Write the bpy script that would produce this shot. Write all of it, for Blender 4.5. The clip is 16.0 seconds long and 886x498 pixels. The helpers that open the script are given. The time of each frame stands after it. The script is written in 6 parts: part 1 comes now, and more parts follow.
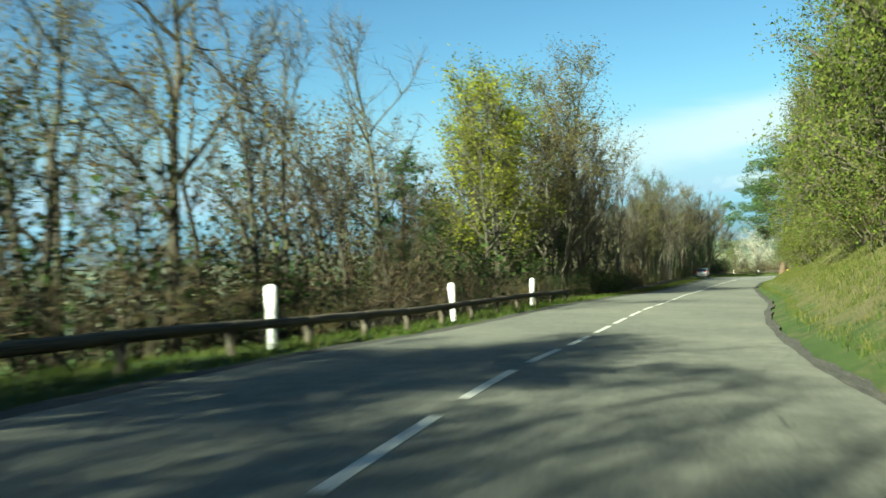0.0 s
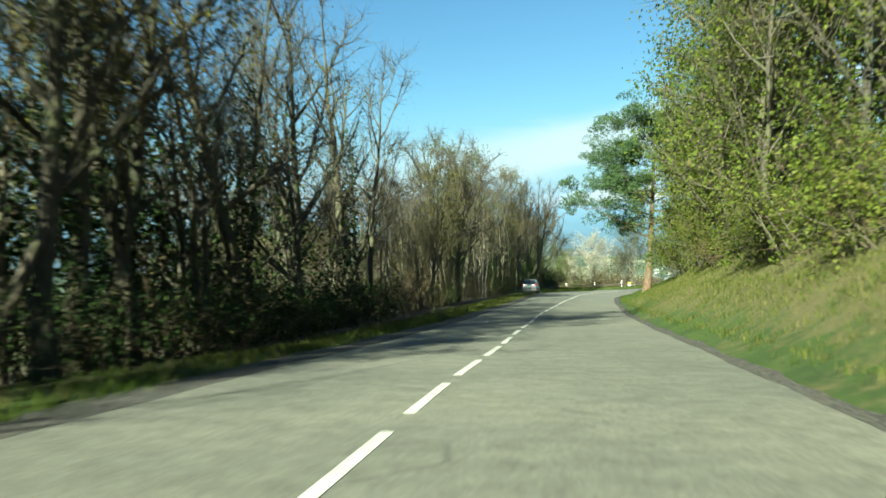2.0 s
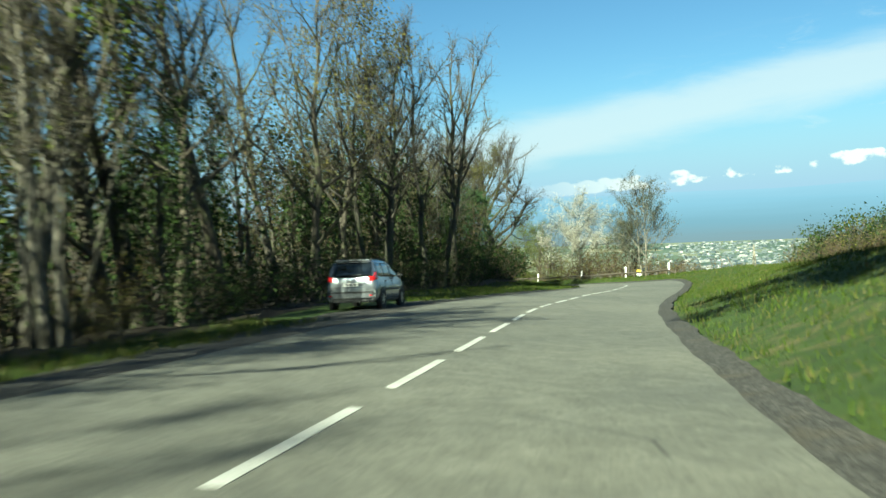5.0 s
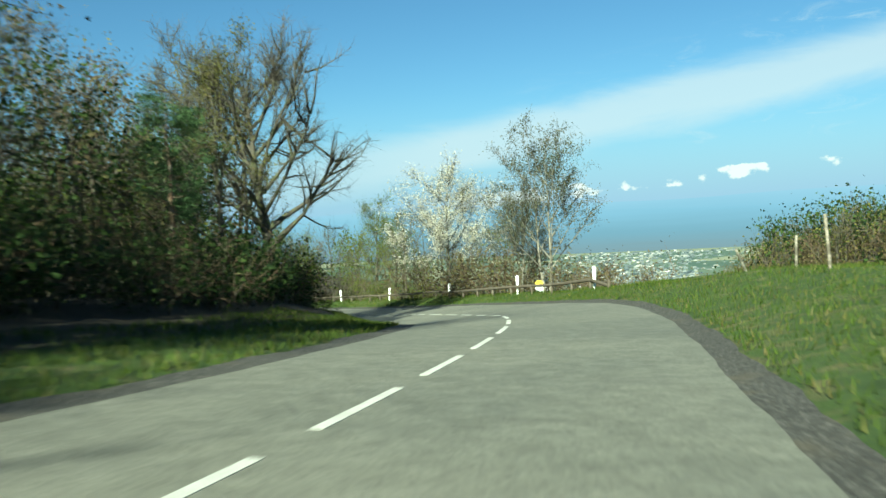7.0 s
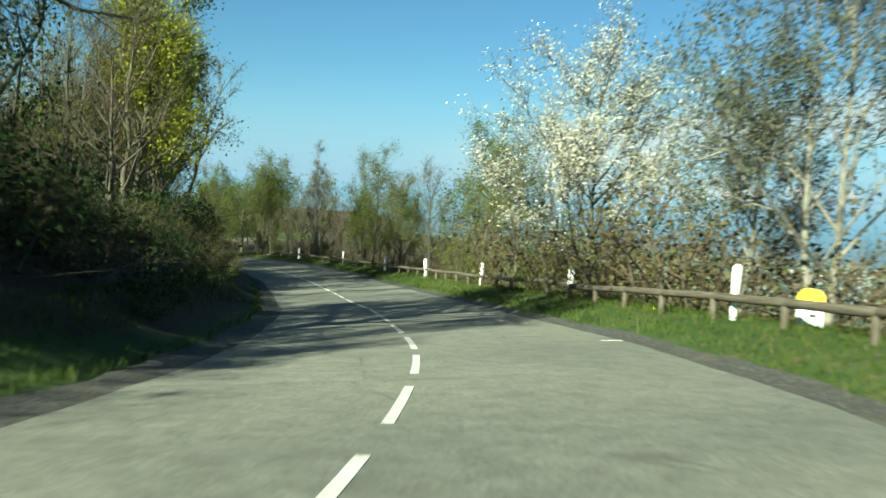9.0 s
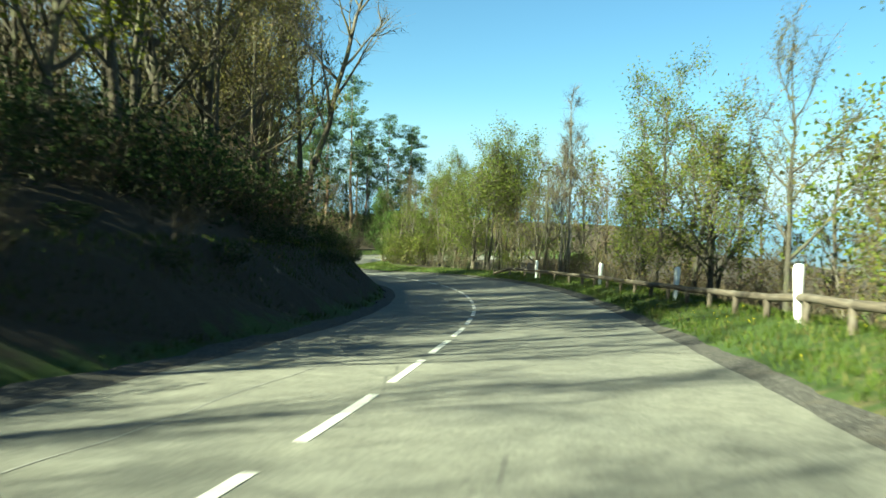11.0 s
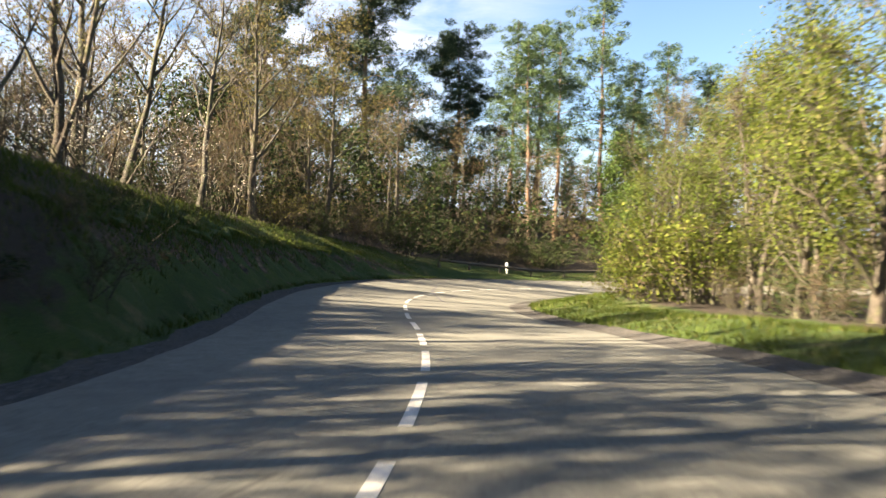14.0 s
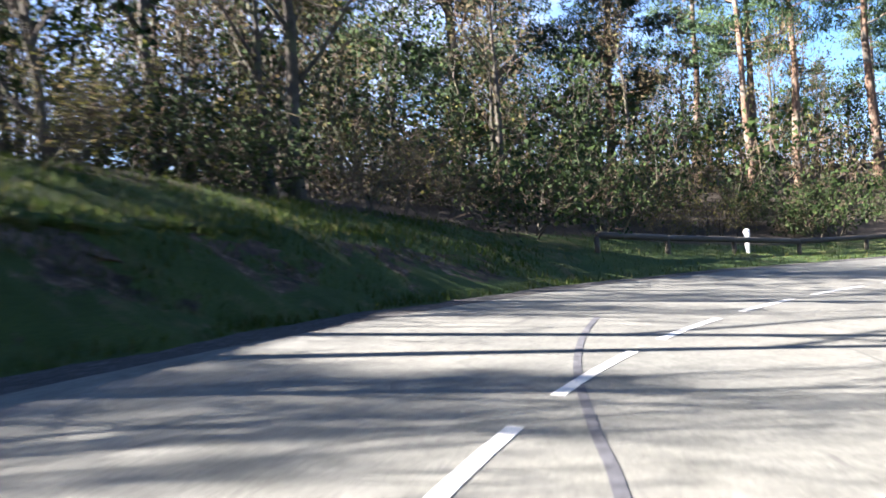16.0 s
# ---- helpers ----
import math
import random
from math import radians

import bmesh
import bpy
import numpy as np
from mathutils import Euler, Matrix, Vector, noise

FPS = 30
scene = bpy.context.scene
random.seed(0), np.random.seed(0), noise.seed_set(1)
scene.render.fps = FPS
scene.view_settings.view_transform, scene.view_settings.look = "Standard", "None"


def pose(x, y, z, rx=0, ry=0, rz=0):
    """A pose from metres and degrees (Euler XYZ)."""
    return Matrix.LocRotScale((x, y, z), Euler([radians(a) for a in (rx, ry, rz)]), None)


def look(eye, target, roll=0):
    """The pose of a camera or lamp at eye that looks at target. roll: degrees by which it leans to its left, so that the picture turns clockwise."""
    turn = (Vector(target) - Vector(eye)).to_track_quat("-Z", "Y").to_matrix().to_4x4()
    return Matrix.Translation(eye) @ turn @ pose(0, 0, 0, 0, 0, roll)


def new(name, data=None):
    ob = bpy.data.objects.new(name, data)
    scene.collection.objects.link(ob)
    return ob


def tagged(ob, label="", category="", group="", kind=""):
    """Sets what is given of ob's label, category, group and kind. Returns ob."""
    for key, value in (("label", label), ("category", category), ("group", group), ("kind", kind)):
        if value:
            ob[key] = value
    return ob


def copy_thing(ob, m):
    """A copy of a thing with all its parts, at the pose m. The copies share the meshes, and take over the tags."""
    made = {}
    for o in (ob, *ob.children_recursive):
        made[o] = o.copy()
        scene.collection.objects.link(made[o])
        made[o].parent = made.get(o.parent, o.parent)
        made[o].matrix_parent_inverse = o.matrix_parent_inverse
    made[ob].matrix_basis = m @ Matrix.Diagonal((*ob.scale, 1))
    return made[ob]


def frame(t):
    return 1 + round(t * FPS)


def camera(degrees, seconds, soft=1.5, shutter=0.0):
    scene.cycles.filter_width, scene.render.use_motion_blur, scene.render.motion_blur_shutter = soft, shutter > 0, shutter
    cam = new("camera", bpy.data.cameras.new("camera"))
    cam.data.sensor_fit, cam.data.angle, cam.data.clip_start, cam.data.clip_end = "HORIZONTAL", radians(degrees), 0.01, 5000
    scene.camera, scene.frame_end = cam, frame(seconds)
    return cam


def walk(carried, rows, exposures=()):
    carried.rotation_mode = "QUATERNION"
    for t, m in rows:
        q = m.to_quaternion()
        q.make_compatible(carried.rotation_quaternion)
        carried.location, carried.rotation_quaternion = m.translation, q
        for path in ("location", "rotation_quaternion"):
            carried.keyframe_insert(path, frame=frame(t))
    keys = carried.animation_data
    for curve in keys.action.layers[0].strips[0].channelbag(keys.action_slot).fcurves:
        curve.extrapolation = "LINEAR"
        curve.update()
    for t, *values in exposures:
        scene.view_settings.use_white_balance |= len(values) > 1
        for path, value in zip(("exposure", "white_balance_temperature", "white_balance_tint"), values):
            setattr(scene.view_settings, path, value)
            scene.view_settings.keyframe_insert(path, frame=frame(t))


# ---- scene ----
cam = camera(54.1, 16.0, soft=1.5, shutter=0.28)
PATH = [
    (0.0, pose(0.08, 0.00, 1.30, 86.95, 2.50, 0.00)),
    (0.5, pose(2.54, 11.59, 0.19, 87.35, 2.04, -4.79)),
    (1.0, pose(5.76, 23.03, -1.02, 87.10, 1.51, -8.76)),
    (1.5, pose(9.59, 34.25, -2.01, 87.54, 1.60, -10.57)),
    (2.0, pose(13.58, 45.39, -3.08, 87.53, 1.78, -10.88)),
    (2.5, pose(17.49, 56.45, -4.15, 87.14, 1.29, -10.65)),
    (3.0, pose(21.47, 67.51, -5.29, 87.16, 1.12, -10.14)),
    (5.5, pose(42.85, 121.86, -10.34, 87.13, 3.68, -12.61)),
    (6.0, pose(47.42, 132.54, -11.34, 87.43, 3.80, -14.22)),
    (6.5, pose(51.94, 142.50, -12.30, 87.58, 3.47, -16.71)),
    (7.0, pose(56.95, 152.25, -13.19, 87.59, 2.99, -18.29)),
    (7.5, pose(61.77, 161.61, -14.05, 87.28, 2.17, -18.55)),
    (8.0, pose(66.21, 170.65, -14.78, 87.38, 0.07, -16.63)),
    (8.5, pose(69.72, 179.77, -15.54, 86.69, -1.87, -11.34)),
    (9.0, pose(72.08, 189.03, -16.54, 86.09, -3.29, -5.01)),
    (9.5, pose(73.69, 198.75, -17.60, 85.91, -3.07, 1.05)),
    (10.0, pose(74.39, 209.10, -18.62, 86.11, -2.80, 6.61)),
    (12.5, pose(68.98, 259.76, -22.85, 87.98, -2.38, 22.71)),
    (13.0, pose(66.12, 269.68, -23.52, 87.88, -2.27, 25.51)),
    (13.5, pose(62.68, 279.37, -24.14, 88.35, -2.42, 29.63)),
    (14.0, pose(58.66, 288.07, -24.70, 88.30, -2.29, 35.23)),
    (14.5, pose(53.67, 296.39, -25.23, 88.56, -1.74, 40.91)),
    (15.0, pose(48.41, 303.70, -25.75, 88.37, -0.64, 45.47)),
    (15.5, pose(43.18, 310.19, -26.25, 88.64, 1.45, 47.28)),
    (16.0, pose(38.46, 316.52, -26.66, 88.36, 3.76, 45.37)),
]
EXPOSURES = [(0.0, 2.31, 6950.0, -19.0), (3.0, 2.34, 6750.0, -19.0), (5.5, 2.06, 6650.0, -20.0), (7.0, 2.01, 6450.0, -21.0), (9.0, 2.06, 6650.0, -20.0), (10.0, 2.41, 6900.0, -20.0), (12.5, 3.05, 8300.0, -22.0), (13.5, 3.22, 9000.0, 6.0), (14.5, 3.53, 8000.0, 18.0), (15.5, 3.66, 6600.0, 21.0), (16.0, 3.62, 6200.0, 20.0)]
walk(cam, PATH, EXPOSURES)

# ---- sky and sun ----
SUN_YAW, SUN_HEIGHT = 142.0, 29.0          # degrees: the sun stands behind and to the left of the first stretch
sun_dir = Vector((-math.sin(radians(SUN_YAW)) * math.cos(radians(SUN_HEIGHT)),
                  math.cos(radians(SUN_YAW)) * math.cos(radians(SUN_HEIGHT)), math.sin(radians(SUN_HEIGHT))))
sun = new("sun", bpy.data.lights.new("sun", "SUN"))
sun.data.energy, sun.data.angle, sun.data.color = 5.0, radians(0.55), (1.0, 0.955, 0.86)
sun.matrix_world = look(tuple(sun_dir * 100), (0, 0, 0))


class Nodes:
    """Short hand for a node tree."""

    def __init__(self, tree):
        self.tree = tree
        tree.nodes.clear()

    def add(self, kind, **inputs):
        node = self.tree.nodes.new(kind)
        for key, value in inputs.items():
            if key.startswith("_"):
                continue
            self.put(node, key, value)
        return node

    def put(self, node, key, value):
        sock = node.inputs[int(key[1:])] if key[0] == "i" and key[1:].isdigit() else node.inputs[key.replace("_", " ")]
        if isinstance(value, bpy.types.NodeSocket):
            self.tree.links.new(value, sock)
        else:
            sock.default_value = value

    def math(self, op, a, b=0.0, c=None, clamp=False):
        node = self.tree.nodes.new("ShaderNodeMath")
        node.operation, node.use_clamp = op, clamp
        for n, v in enumerate((a, b) if c is None else (a, b, c)):
            self.put(node, "i%d" % n, v)
        return node.outputs[0]

    def noise(self, scale, detail=4.0, rough=0.55, vector=None, distortion=0.0):
        node = self.add("ShaderNodeTexNoise", Scale=scale, Detail=detail, Roughness=rough, Distortion=distortion)
        if vector is not None:
            self.put(node, "Vector", vector)
        return node.outputs[0]

    def ramp(self, value, stops):
        node = self.tree.nodes.new("ShaderNodeValToRGB")
        self.put(node, "Fac", value)
        ramp = node.color_ramp
        while len(ramp.elements) < len(stops):
            ramp.elements.new(0.5)
        for element, (at, colour) in zip(ramp.elements, stops):
            element.position, element.color = at, (*colour, 1.0)
        return node.outputs[0]

    def mix(self, fac, a, b, blend="MIX"):
        node = self.tree.nodes.new("ShaderNodeMix")
        node.data_type, node.blend_type = "RGBA", blend
        for key, value in ((0, fac), (6, a), (7, b)):
            if isinstance(value, bpy.types.NodeSocket):
                self.tree.links.new(value, node.inputs[key])
            else:
                node.inputs[key].default_value = (*value, 1.0) if isinstance(value, tuple) and len(value) == 3 else value
        return node.outputs[2]

    def smooth(self, value, low, high):
        node = self.tree.nodes.new("ShaderNodeMapRange")
        node.interpolation_type = "SMOOTHSTEP"
        for key, v in zip((0, 1, 2, 3, 4), (value, low, high, 0.0, 1.0)):
            self.put(node, "i%d" % key, v)
        return node.outputs[0]


def build_world():
    world = bpy.data.worlds.new("sky")
    world.use_nodes = True
    scene.world = world
    n = Nodes(world.node_tree)
    sky = n.add("ShaderNodeTexSky")
    sky.sky_type, sky.sun_disc = "NISHITA", False
    sky.sun_elevation, sky.sun_rotation = radians(SUN_HEIGHT), radians(-SUN_YAW)
    sky.altitude, sky.air_density, sky.dust_density, sky.ozone_density = 700, 1.0, 0.6, 2.2
    # thin cloud: one long streak that climbs to the right, and a row of small cumulus low over the plain
    where = n.add("ShaderNodeTexCoord").outputs["Generated"]
    split = n.add("ShaderNodeSeparateXYZ", Vector=where)
    x, y, z = split.outputs
    yaw = n.math("MULTIPLY", n.math("ARCTAN2", n.math("MULTIPLY", x, -1.0), y), 57.2958)
    height = n.math("MULTIPLY", n.math("ARCSINE", z), 57.2958)
    flat = n.add("ShaderNodeCombineXYZ", X=n.math("MULTIPLY", yaw, 0.11), Y=n.math("MULTIPLY", height, 0.45), Z=0.0).outputs[0]
    wisps = n.noise(1.1, 6.0, 0.62, flat, 0.4)
    middle = n.math("MULTIPLY_ADD", yaw, -0.15, 1.2)
    off = n.math("ABSOLUTE", n.math("SUBTRACT", height, middle))
    streak = n.math("SUBTRACT", 1.0, n.smooth(n.math("ADD", off, n.math("MULTIPLY", wisps, -2.2)), -0.6, 1.3), clamp=True)
    streak = n.math("MULTIPLY", streak, n.smooth(yaw, 2.0, -20.0))
    streak = n.math("MULTIPLY", streak, n.smooth(yaw, -75.0, -50.0))
    veil = n.smooth(n.noise(2.3, 6.0, 0.68, flat, 0.8), 0.50, 0.78)
    above = n.math("SUBTRACT", 1.0, n.smooth(n.math("ABSOLUTE", n.math("SUBTRACT", off, 2.4)), 0.2, 2.4))
    streak = n.math("MAXIMUM", streak, n.math("MULTIPLY", n.math("MULTIPLY", veil, above), n.math("MULTIPLY", n.smooth(yaw, -18.0, -40.0), 0.55)))
    pale = n.math("MULTIPLY", n.smooth(yaw, 22.0, 44.0), n.math("SUBTRACT", 1.0, n.smooth(yaw, 70.0, 100.0)))
    pale = n.math("MULTIPLY", pale, n.math("MULTIPLY", n.smooth(wisps, 0.25, 0.70), n.smooth(height, 40.0, 20.0)))
    puffs = n.noise(3.2, 5.0, 0.55, n.add("ShaderNodeCombineXYZ", X=n.math("MULTIPLY", yaw, 0.19), Y=n.math("MULTIPLY", height, 0.26), Z=4.0).outputs[0])
    row = n.math("SUBTRACT", 1.0, n.smooth(n.math("ABSOLUTE", n.math("SUBTRACT", height, n.math("MULTIPLY_ADD", yaw, -0.055, -0.5))), 0.25, 1.2))
    puff = n.math("MULTIPLY", n.smooth(n.math("MULTIPLY", puffs, row), 0.50, 0.60), n.smooth(yaw, -15.0, -28.0))
    haze = n.math("MULTIPLY", n.math("SUBTRACT", 1.0, n.smooth(height, 0.0, 7.0)), 0.05)
    cloud = n.math("MAXIMUM", n.math("MAXIMUM", n.math("MULTIPLY", streak, 0.72), n.math("MULTIPLY", pale, 0.5)), haze)
    sky_colour = n.mix(1.0, sky.outputs[0], (0.345, 0.470, 0.595), "MULTIPLY")
    low = n.math("MULTIPLY", n.math("SUBTRACT", 1.0, n.smooth(height, -1.0, 8.0)), 0.85)
    sky_colour = n.mix(low, sky_colour, (2.0, 2.95, 4.75))
    colour = n.mix(cloud, sky_colour, (3.9, 4.2, 5.0))
    colour = n.mix(puff, colour, (5.2, 5.2, 5.6))
    back = n.add("ShaderNodeBackground", Color=colour, Strength=0.05)
    out = n.add("ShaderNodeOutputWorld", Surface=back.outputs[0])
    return world


build_world()


# ---- materials ----
def material(name, build, rough=0.8, bump=0.0, translucent=0.0, metallic=0.0, specular=0.3):
    """build(n) returns a colour socket or tuple, and a height socket or None."""
    m = bpy.data.materials.new(name)
    m.use_nodes = True
    n = Nodes(m.node_tree)
    colour, height = build(n)
    bsdf = n.add("ShaderNodeBsdfPrincipled", Roughness=rough, Metallic=metallic)
    n.put(bsdf, "Specular IOR Level", specular)
    n.put(bsdf, "Base Color", (*colour, 1.0) if isinstance(colour, tuple) else colour)
    if height is not None:
        relief = n.add("ShaderNodeBump", Strength=1.0, Distance=bump, Height=height)
        n.put(bsdf, "Normal", relief.outputs[0])
    shader = bsdf.outputs[0]
    if translucent:
        thin = n.add("ShaderNodeBsdfTranslucent")
        n.put(thin, "Color", (*colour, 1.0) if isinstance(colour, tuple) else colour)
        both = n.add("ShaderNodeMixShader", Fac=translucent)
        n.put(both, "i1", shader), n.put(both, "i2", thin.outputs[0])
        shader = both.outputs[0]
    n.add("ShaderNodeOutputMaterial", Surface=shader)
    return m


def leaf_material(name, dark, light, translucent=0.35, odd=None):
    def build(n):
        each = n.add("ShaderNodeNewGeometry").outputs["Random Per Island"]
        tree = n.add("ShaderNodeObjectInfo").outputs["Random"]
        stops = [(0.0, dark), (0.75, light)]
        if odd:
            stops.append((0.97, odd))
        colour = n.ramp(each, stops)
        tint = n.ramp(tree, [(0.0, (0.80, 0.86, 0.80)), (1.0, (1.12, 1.06, 1.0))])
        return n.mix(1.0, colour, tint, "MULTIPLY"), None
    return material(name, build, 0.7, 0.0, translucent, specular=0.1)


def bark_material(name, dark, light, scale=6.0, patches=None):
    def build(n):
        where = n.add("ShaderNodeTexCoord").outputs["Object"]
        long = n.add("ShaderNodeMapping", Vector=where, Scale=(1.0, 1.0, 0.22)).outputs[0]
        grain = n.noise(scale * 3.0, 5.0, 0.65, long)
        blotch = n.noise(scale * 0.35, 3.0, 0.6, where)
        colour = n.ramp(grain, [(0.30, dark), (0.70, light)])
        if patches:
            colour = n.mix(n.smooth(blotch, 0.48, 0.62), colour, patches)
        tree = n.add("ShaderNodeObjectInfo").outputs["Random"]
        tint = n.ramp(tree, [(0.0, (0.75, 0.78, 0.76)), (1.0, (1.15, 1.08, 1.0))])
        return n.mix(1.0, colour, tint, "MULTIPLY"), grain
    return material(name, build, 0.9, 0.03)


def build_asphalt(n):
    where = n.add("ShaderNodeTexCoord").outputs["Object"]
    grit = n.noise(95.0, 3.0, 0.7, where)
    mid = n.noise(2.6, 5.0, 0.6, where)
    broad = n.noise(0.16, 4.0, 0.6, where)
    colour = n.ramp(grit, [(0.25, (0.087, 0.086, 0.074)), (0.55, (0.148, 0.146, 0.125)), (0.85, (0.213, 0.208, 0.181))])
    worn = n.ramp(mid, [(0.30, (0.76, 0.76, 0.74)), (0.70, (1.14, 1.14, 1.12))])
    colour = n.mix(1.0, colour, worn, "MULTIPLY")
    coarse = n.noise(16.0, 4.0, 0.75, where)
    colour = n.mix(1.0, colour, n.ramp(coarse, [(0.30, (0.56, 0.56, 0.55)), (0.50, (1.0, 1.0, 1.0)), (0.72, (1.34, 1.33, 1.29))]), "MULTIPLY")
    # dark oily blots along the lanes
    blot = n.math("MULTIPLY", n.smooth(n.noise(1.15, 3.0, 0.6, where), 0.62, 0.74), n.smooth(coarse, 0.40, 0.62))
    colour = n.mix(n.math("MULTIPLY", blot, 0.62), colour, (0.06, 0.06, 0.055))
    colour = n.mix(1.0, colour, n.ramp(broad, [(0.36, (0.80, 0.81, 0.82)), (0.62, (1.06, 1.05, 1.03))]), "MULTIPLY")
    # sealed cracks and old patches
    veins = n.add("ShaderNodeTexVoronoi", Vector=n.add("ShaderNodeVectorMath", i0=where, i1=n.add("ShaderNodeTexNoise", Scale=0.8).outputs["Color"]).outputs[0], Scale=0.22)
    veins.feature = "DISTANCE_TO_EDGE"
    crack = n.math("MULTIPLY", n.smooth(veins.outputs["Distance"], 0.007, 0.002), n.smooth(n.noise(0.5, 2.0, 0.5, where), 0.50, 0.62))
    colour = n.mix(n.math("MULTIPLY", crack, 0.62), colour, (0.04, 0.04, 0.037))
    patch = n.math("MULTIPLY", n.smooth(n.noise(0.33, 2.0, 0.4, where), 0.58, 0.72), 0.22)
    colour = n.mix(patch, colour, (0.082, 0.082, 0.076))
    return colour, n.math("ADD", grit, n.math("MULTIPLY", mid, 0.6))


def build_gravel(n):
    where = n.add("ShaderNodeTexCoord").outputs["Object"]
    stones = n.add("ShaderNodeTexVoronoi", Vector=where, Scale=26.0)
    colour = n.ramp(stones.outputs["Color"], [(0.1, (0.017, 0.016, 0.014)), (0.6, (0.045, 0.042, 0.038)), (0.95, (0.114, 0.108, 0.096))])
    soil = n.noise(1.3, 5.0, 0.6, where)
    colour = n.mix(n.math("MULTIPLY", n.smooth(soil, 0.52, 0.70), 0.6), colour, (0.074, 0.062, 0.043))
    return colour, stones.outputs["Distance"]


def build_ground(n):
    where = n.add("ShaderNodeTexCoord").outputs["Object"]
    fine = n.noise(34.0, 4.0, 0.7, where)
    mid = n.noise(1.7, 5.0, 0.6, where)
    broad = n.noise(0.10, 4.0, 0.55, where)
    grass = n.ramp(fine, [(0.28, (0.016, 0.030, 0.006)), (0.52, (0.038, 0.070, 0.010)), (0.78, (0.078, 0.107, 0.021))])
    dry = n.ramp(fine, [(0.3, (0.053, 0.050, 0.017)), (0.7, (0.156, 0.134, 0.058))])
    grass = n.mix(1.0, grass, n.ramp(n.noise(0.55, 5.0, 0.65, where), [(0.34, (0.62, 0.70, 0.60)), (0.52, (1.0, 1.0, 1.0)), (0.70, (1.30, 1.14, 0.95))]), "MULTIPLY")
    parched = n.add("ShaderNodeAttribute")
    parched.attribute_name = "dry"
    dryness = n.math("ADD", n.math("ADD", n.math("MULTIPLY", mid, 0.6), n.math("MULTIPLY", broad, 0.5)), n.math("MULTIPLY", parched.outputs["Fac"], 0.22))
    colour = n.mix(n.smooth(dryness, 0.54, 0.72), grass, dry)
    # Dark brown floor: leaf litter of the woods, and painted shade on the left bank.
    litter_and_shade = n.ramp(fine, [(0.3, (0.013, 0.010, 0.006)), (0.7, (0.059, 0.043, 0.027))])
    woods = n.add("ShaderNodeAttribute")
    woods.attribute_name = "litter_and_shade"
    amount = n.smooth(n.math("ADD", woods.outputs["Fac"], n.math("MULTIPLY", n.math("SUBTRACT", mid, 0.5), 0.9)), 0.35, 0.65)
    colour = n.mix(amount, colour, litter_and_shade)
    scar = n.add("ShaderNodeAttribute")
    scar.attribute_name = "scar"
    earth = n.ramp(n.noise(2.4, 6.0, 0.7, where), [(0.40, (0.021, 0.015, 0.010)), (0.53, (0.076, 0.051, 0.034)), (0.66, (0.240, 0.172, 0.116))])
    bare = n.smooth(n.math("ADD", scar.outputs["Fac"], n.math("MULTIPLY", n.math("SUBTRACT", n.noise(1.1, 6.0, 0.65, where), 0.5), 1.8)), 0.45, 0.62)
    colour = n.mix(bare, colour, earth)
    # fields and hedges of the plain far below
    plain = n.add("ShaderNodeTexVoronoi", Vector=where, Scale=0.0045)
    fields = n.mix(n.noise(0.02, 4.0, 0.6, where), plain.outputs["Color"], (0.5, 0.5, 0.5))
    fields = n.ramp(fields, [(0.35, (0.040, 0.070, 0.055)), (0.52, (0.085, 0.115, 0.080)), (0.70, (0.20, 0.20, 0.13))])
    far = n.add("ShaderNodeAttribute")
    far.attribute_name = "plain"
    colour = n.mix(far.outputs["Fac"], colour, fields)
    return colour, n.math("ADD", fine, mid)


def build_earth(n):
    where = n.add("ShaderNodeTexCoord").outputs["Object"]
    a, b = n.noise(3.0, 6.0, 0.65, where), n.noise(18.0, 4.0, 0.7, where)
    return n.mix(b, n.ramp(a, [(0.36, (0.022, 0.015, 0.011)), (0.52, (0.085, 0.056, 0.040)), (0.68, (0.230, 0.160, 0.115))]), (0.050, 0.036, 0.026)), n.math("ADD", a, b)


def build_paint(n):
    where = n.add("ShaderNodeTexCoord").outputs["Object"]
    chips = n.noise(22.0, 5.0, 0.7, where)
    scuff = n.noise(2.0, 4.0, 0.6, where)
    colour = n.ramp(chips, [(0.34, (0.204, 0.196, 0.178)), (0.44, (0.442, 0.433, 0.399)), (0.8, (0.544, 0.535, 0.501))])
    return n.mix(1.0, colour, n.ramp(scuff, [(0.3, (0.82, 0.82, 0.80)), (0.6, (1, 1, 1))]), "MULTIPLY"), chips


def build_wood(n):
    where = n.add("ShaderNodeTexCoord").outputs["Object"]
    grain = n.noise(9.0, 6.0, 0.65, n.add("ShaderNodeMapping", Vector=where, Scale=(0.35, 3.0, 3.0)).outputs[0])
    stain = n.noise(1.1, 4.0, 0.6, where)
    colour = n.ramp(grain, [(0.3, (0.027, 0.021, 0.015)), (0.7, (0.105, 0.086, 0.064))])
    return n.mix(n.math("MULTIPLY", n.smooth(stain, 0.5, 0.7), 0.6), colour, (0.125, 0.116, 0.098)), grain


def plain_colour(colour, scale=4.0, spread=0.12):
    def build(n):
        spots = n.noise(scale, 4.0, 0.6, n.add("ShaderNodeTexCoord").outputs["Object"])
        low, high = tuple(v * (1 - spread) for v in colour), tuple(min(1.0, v * (1 + spread)) for v in colour)
        return n.ramp(spots, [(0.3, low), (0.7, high)]), None
    return build


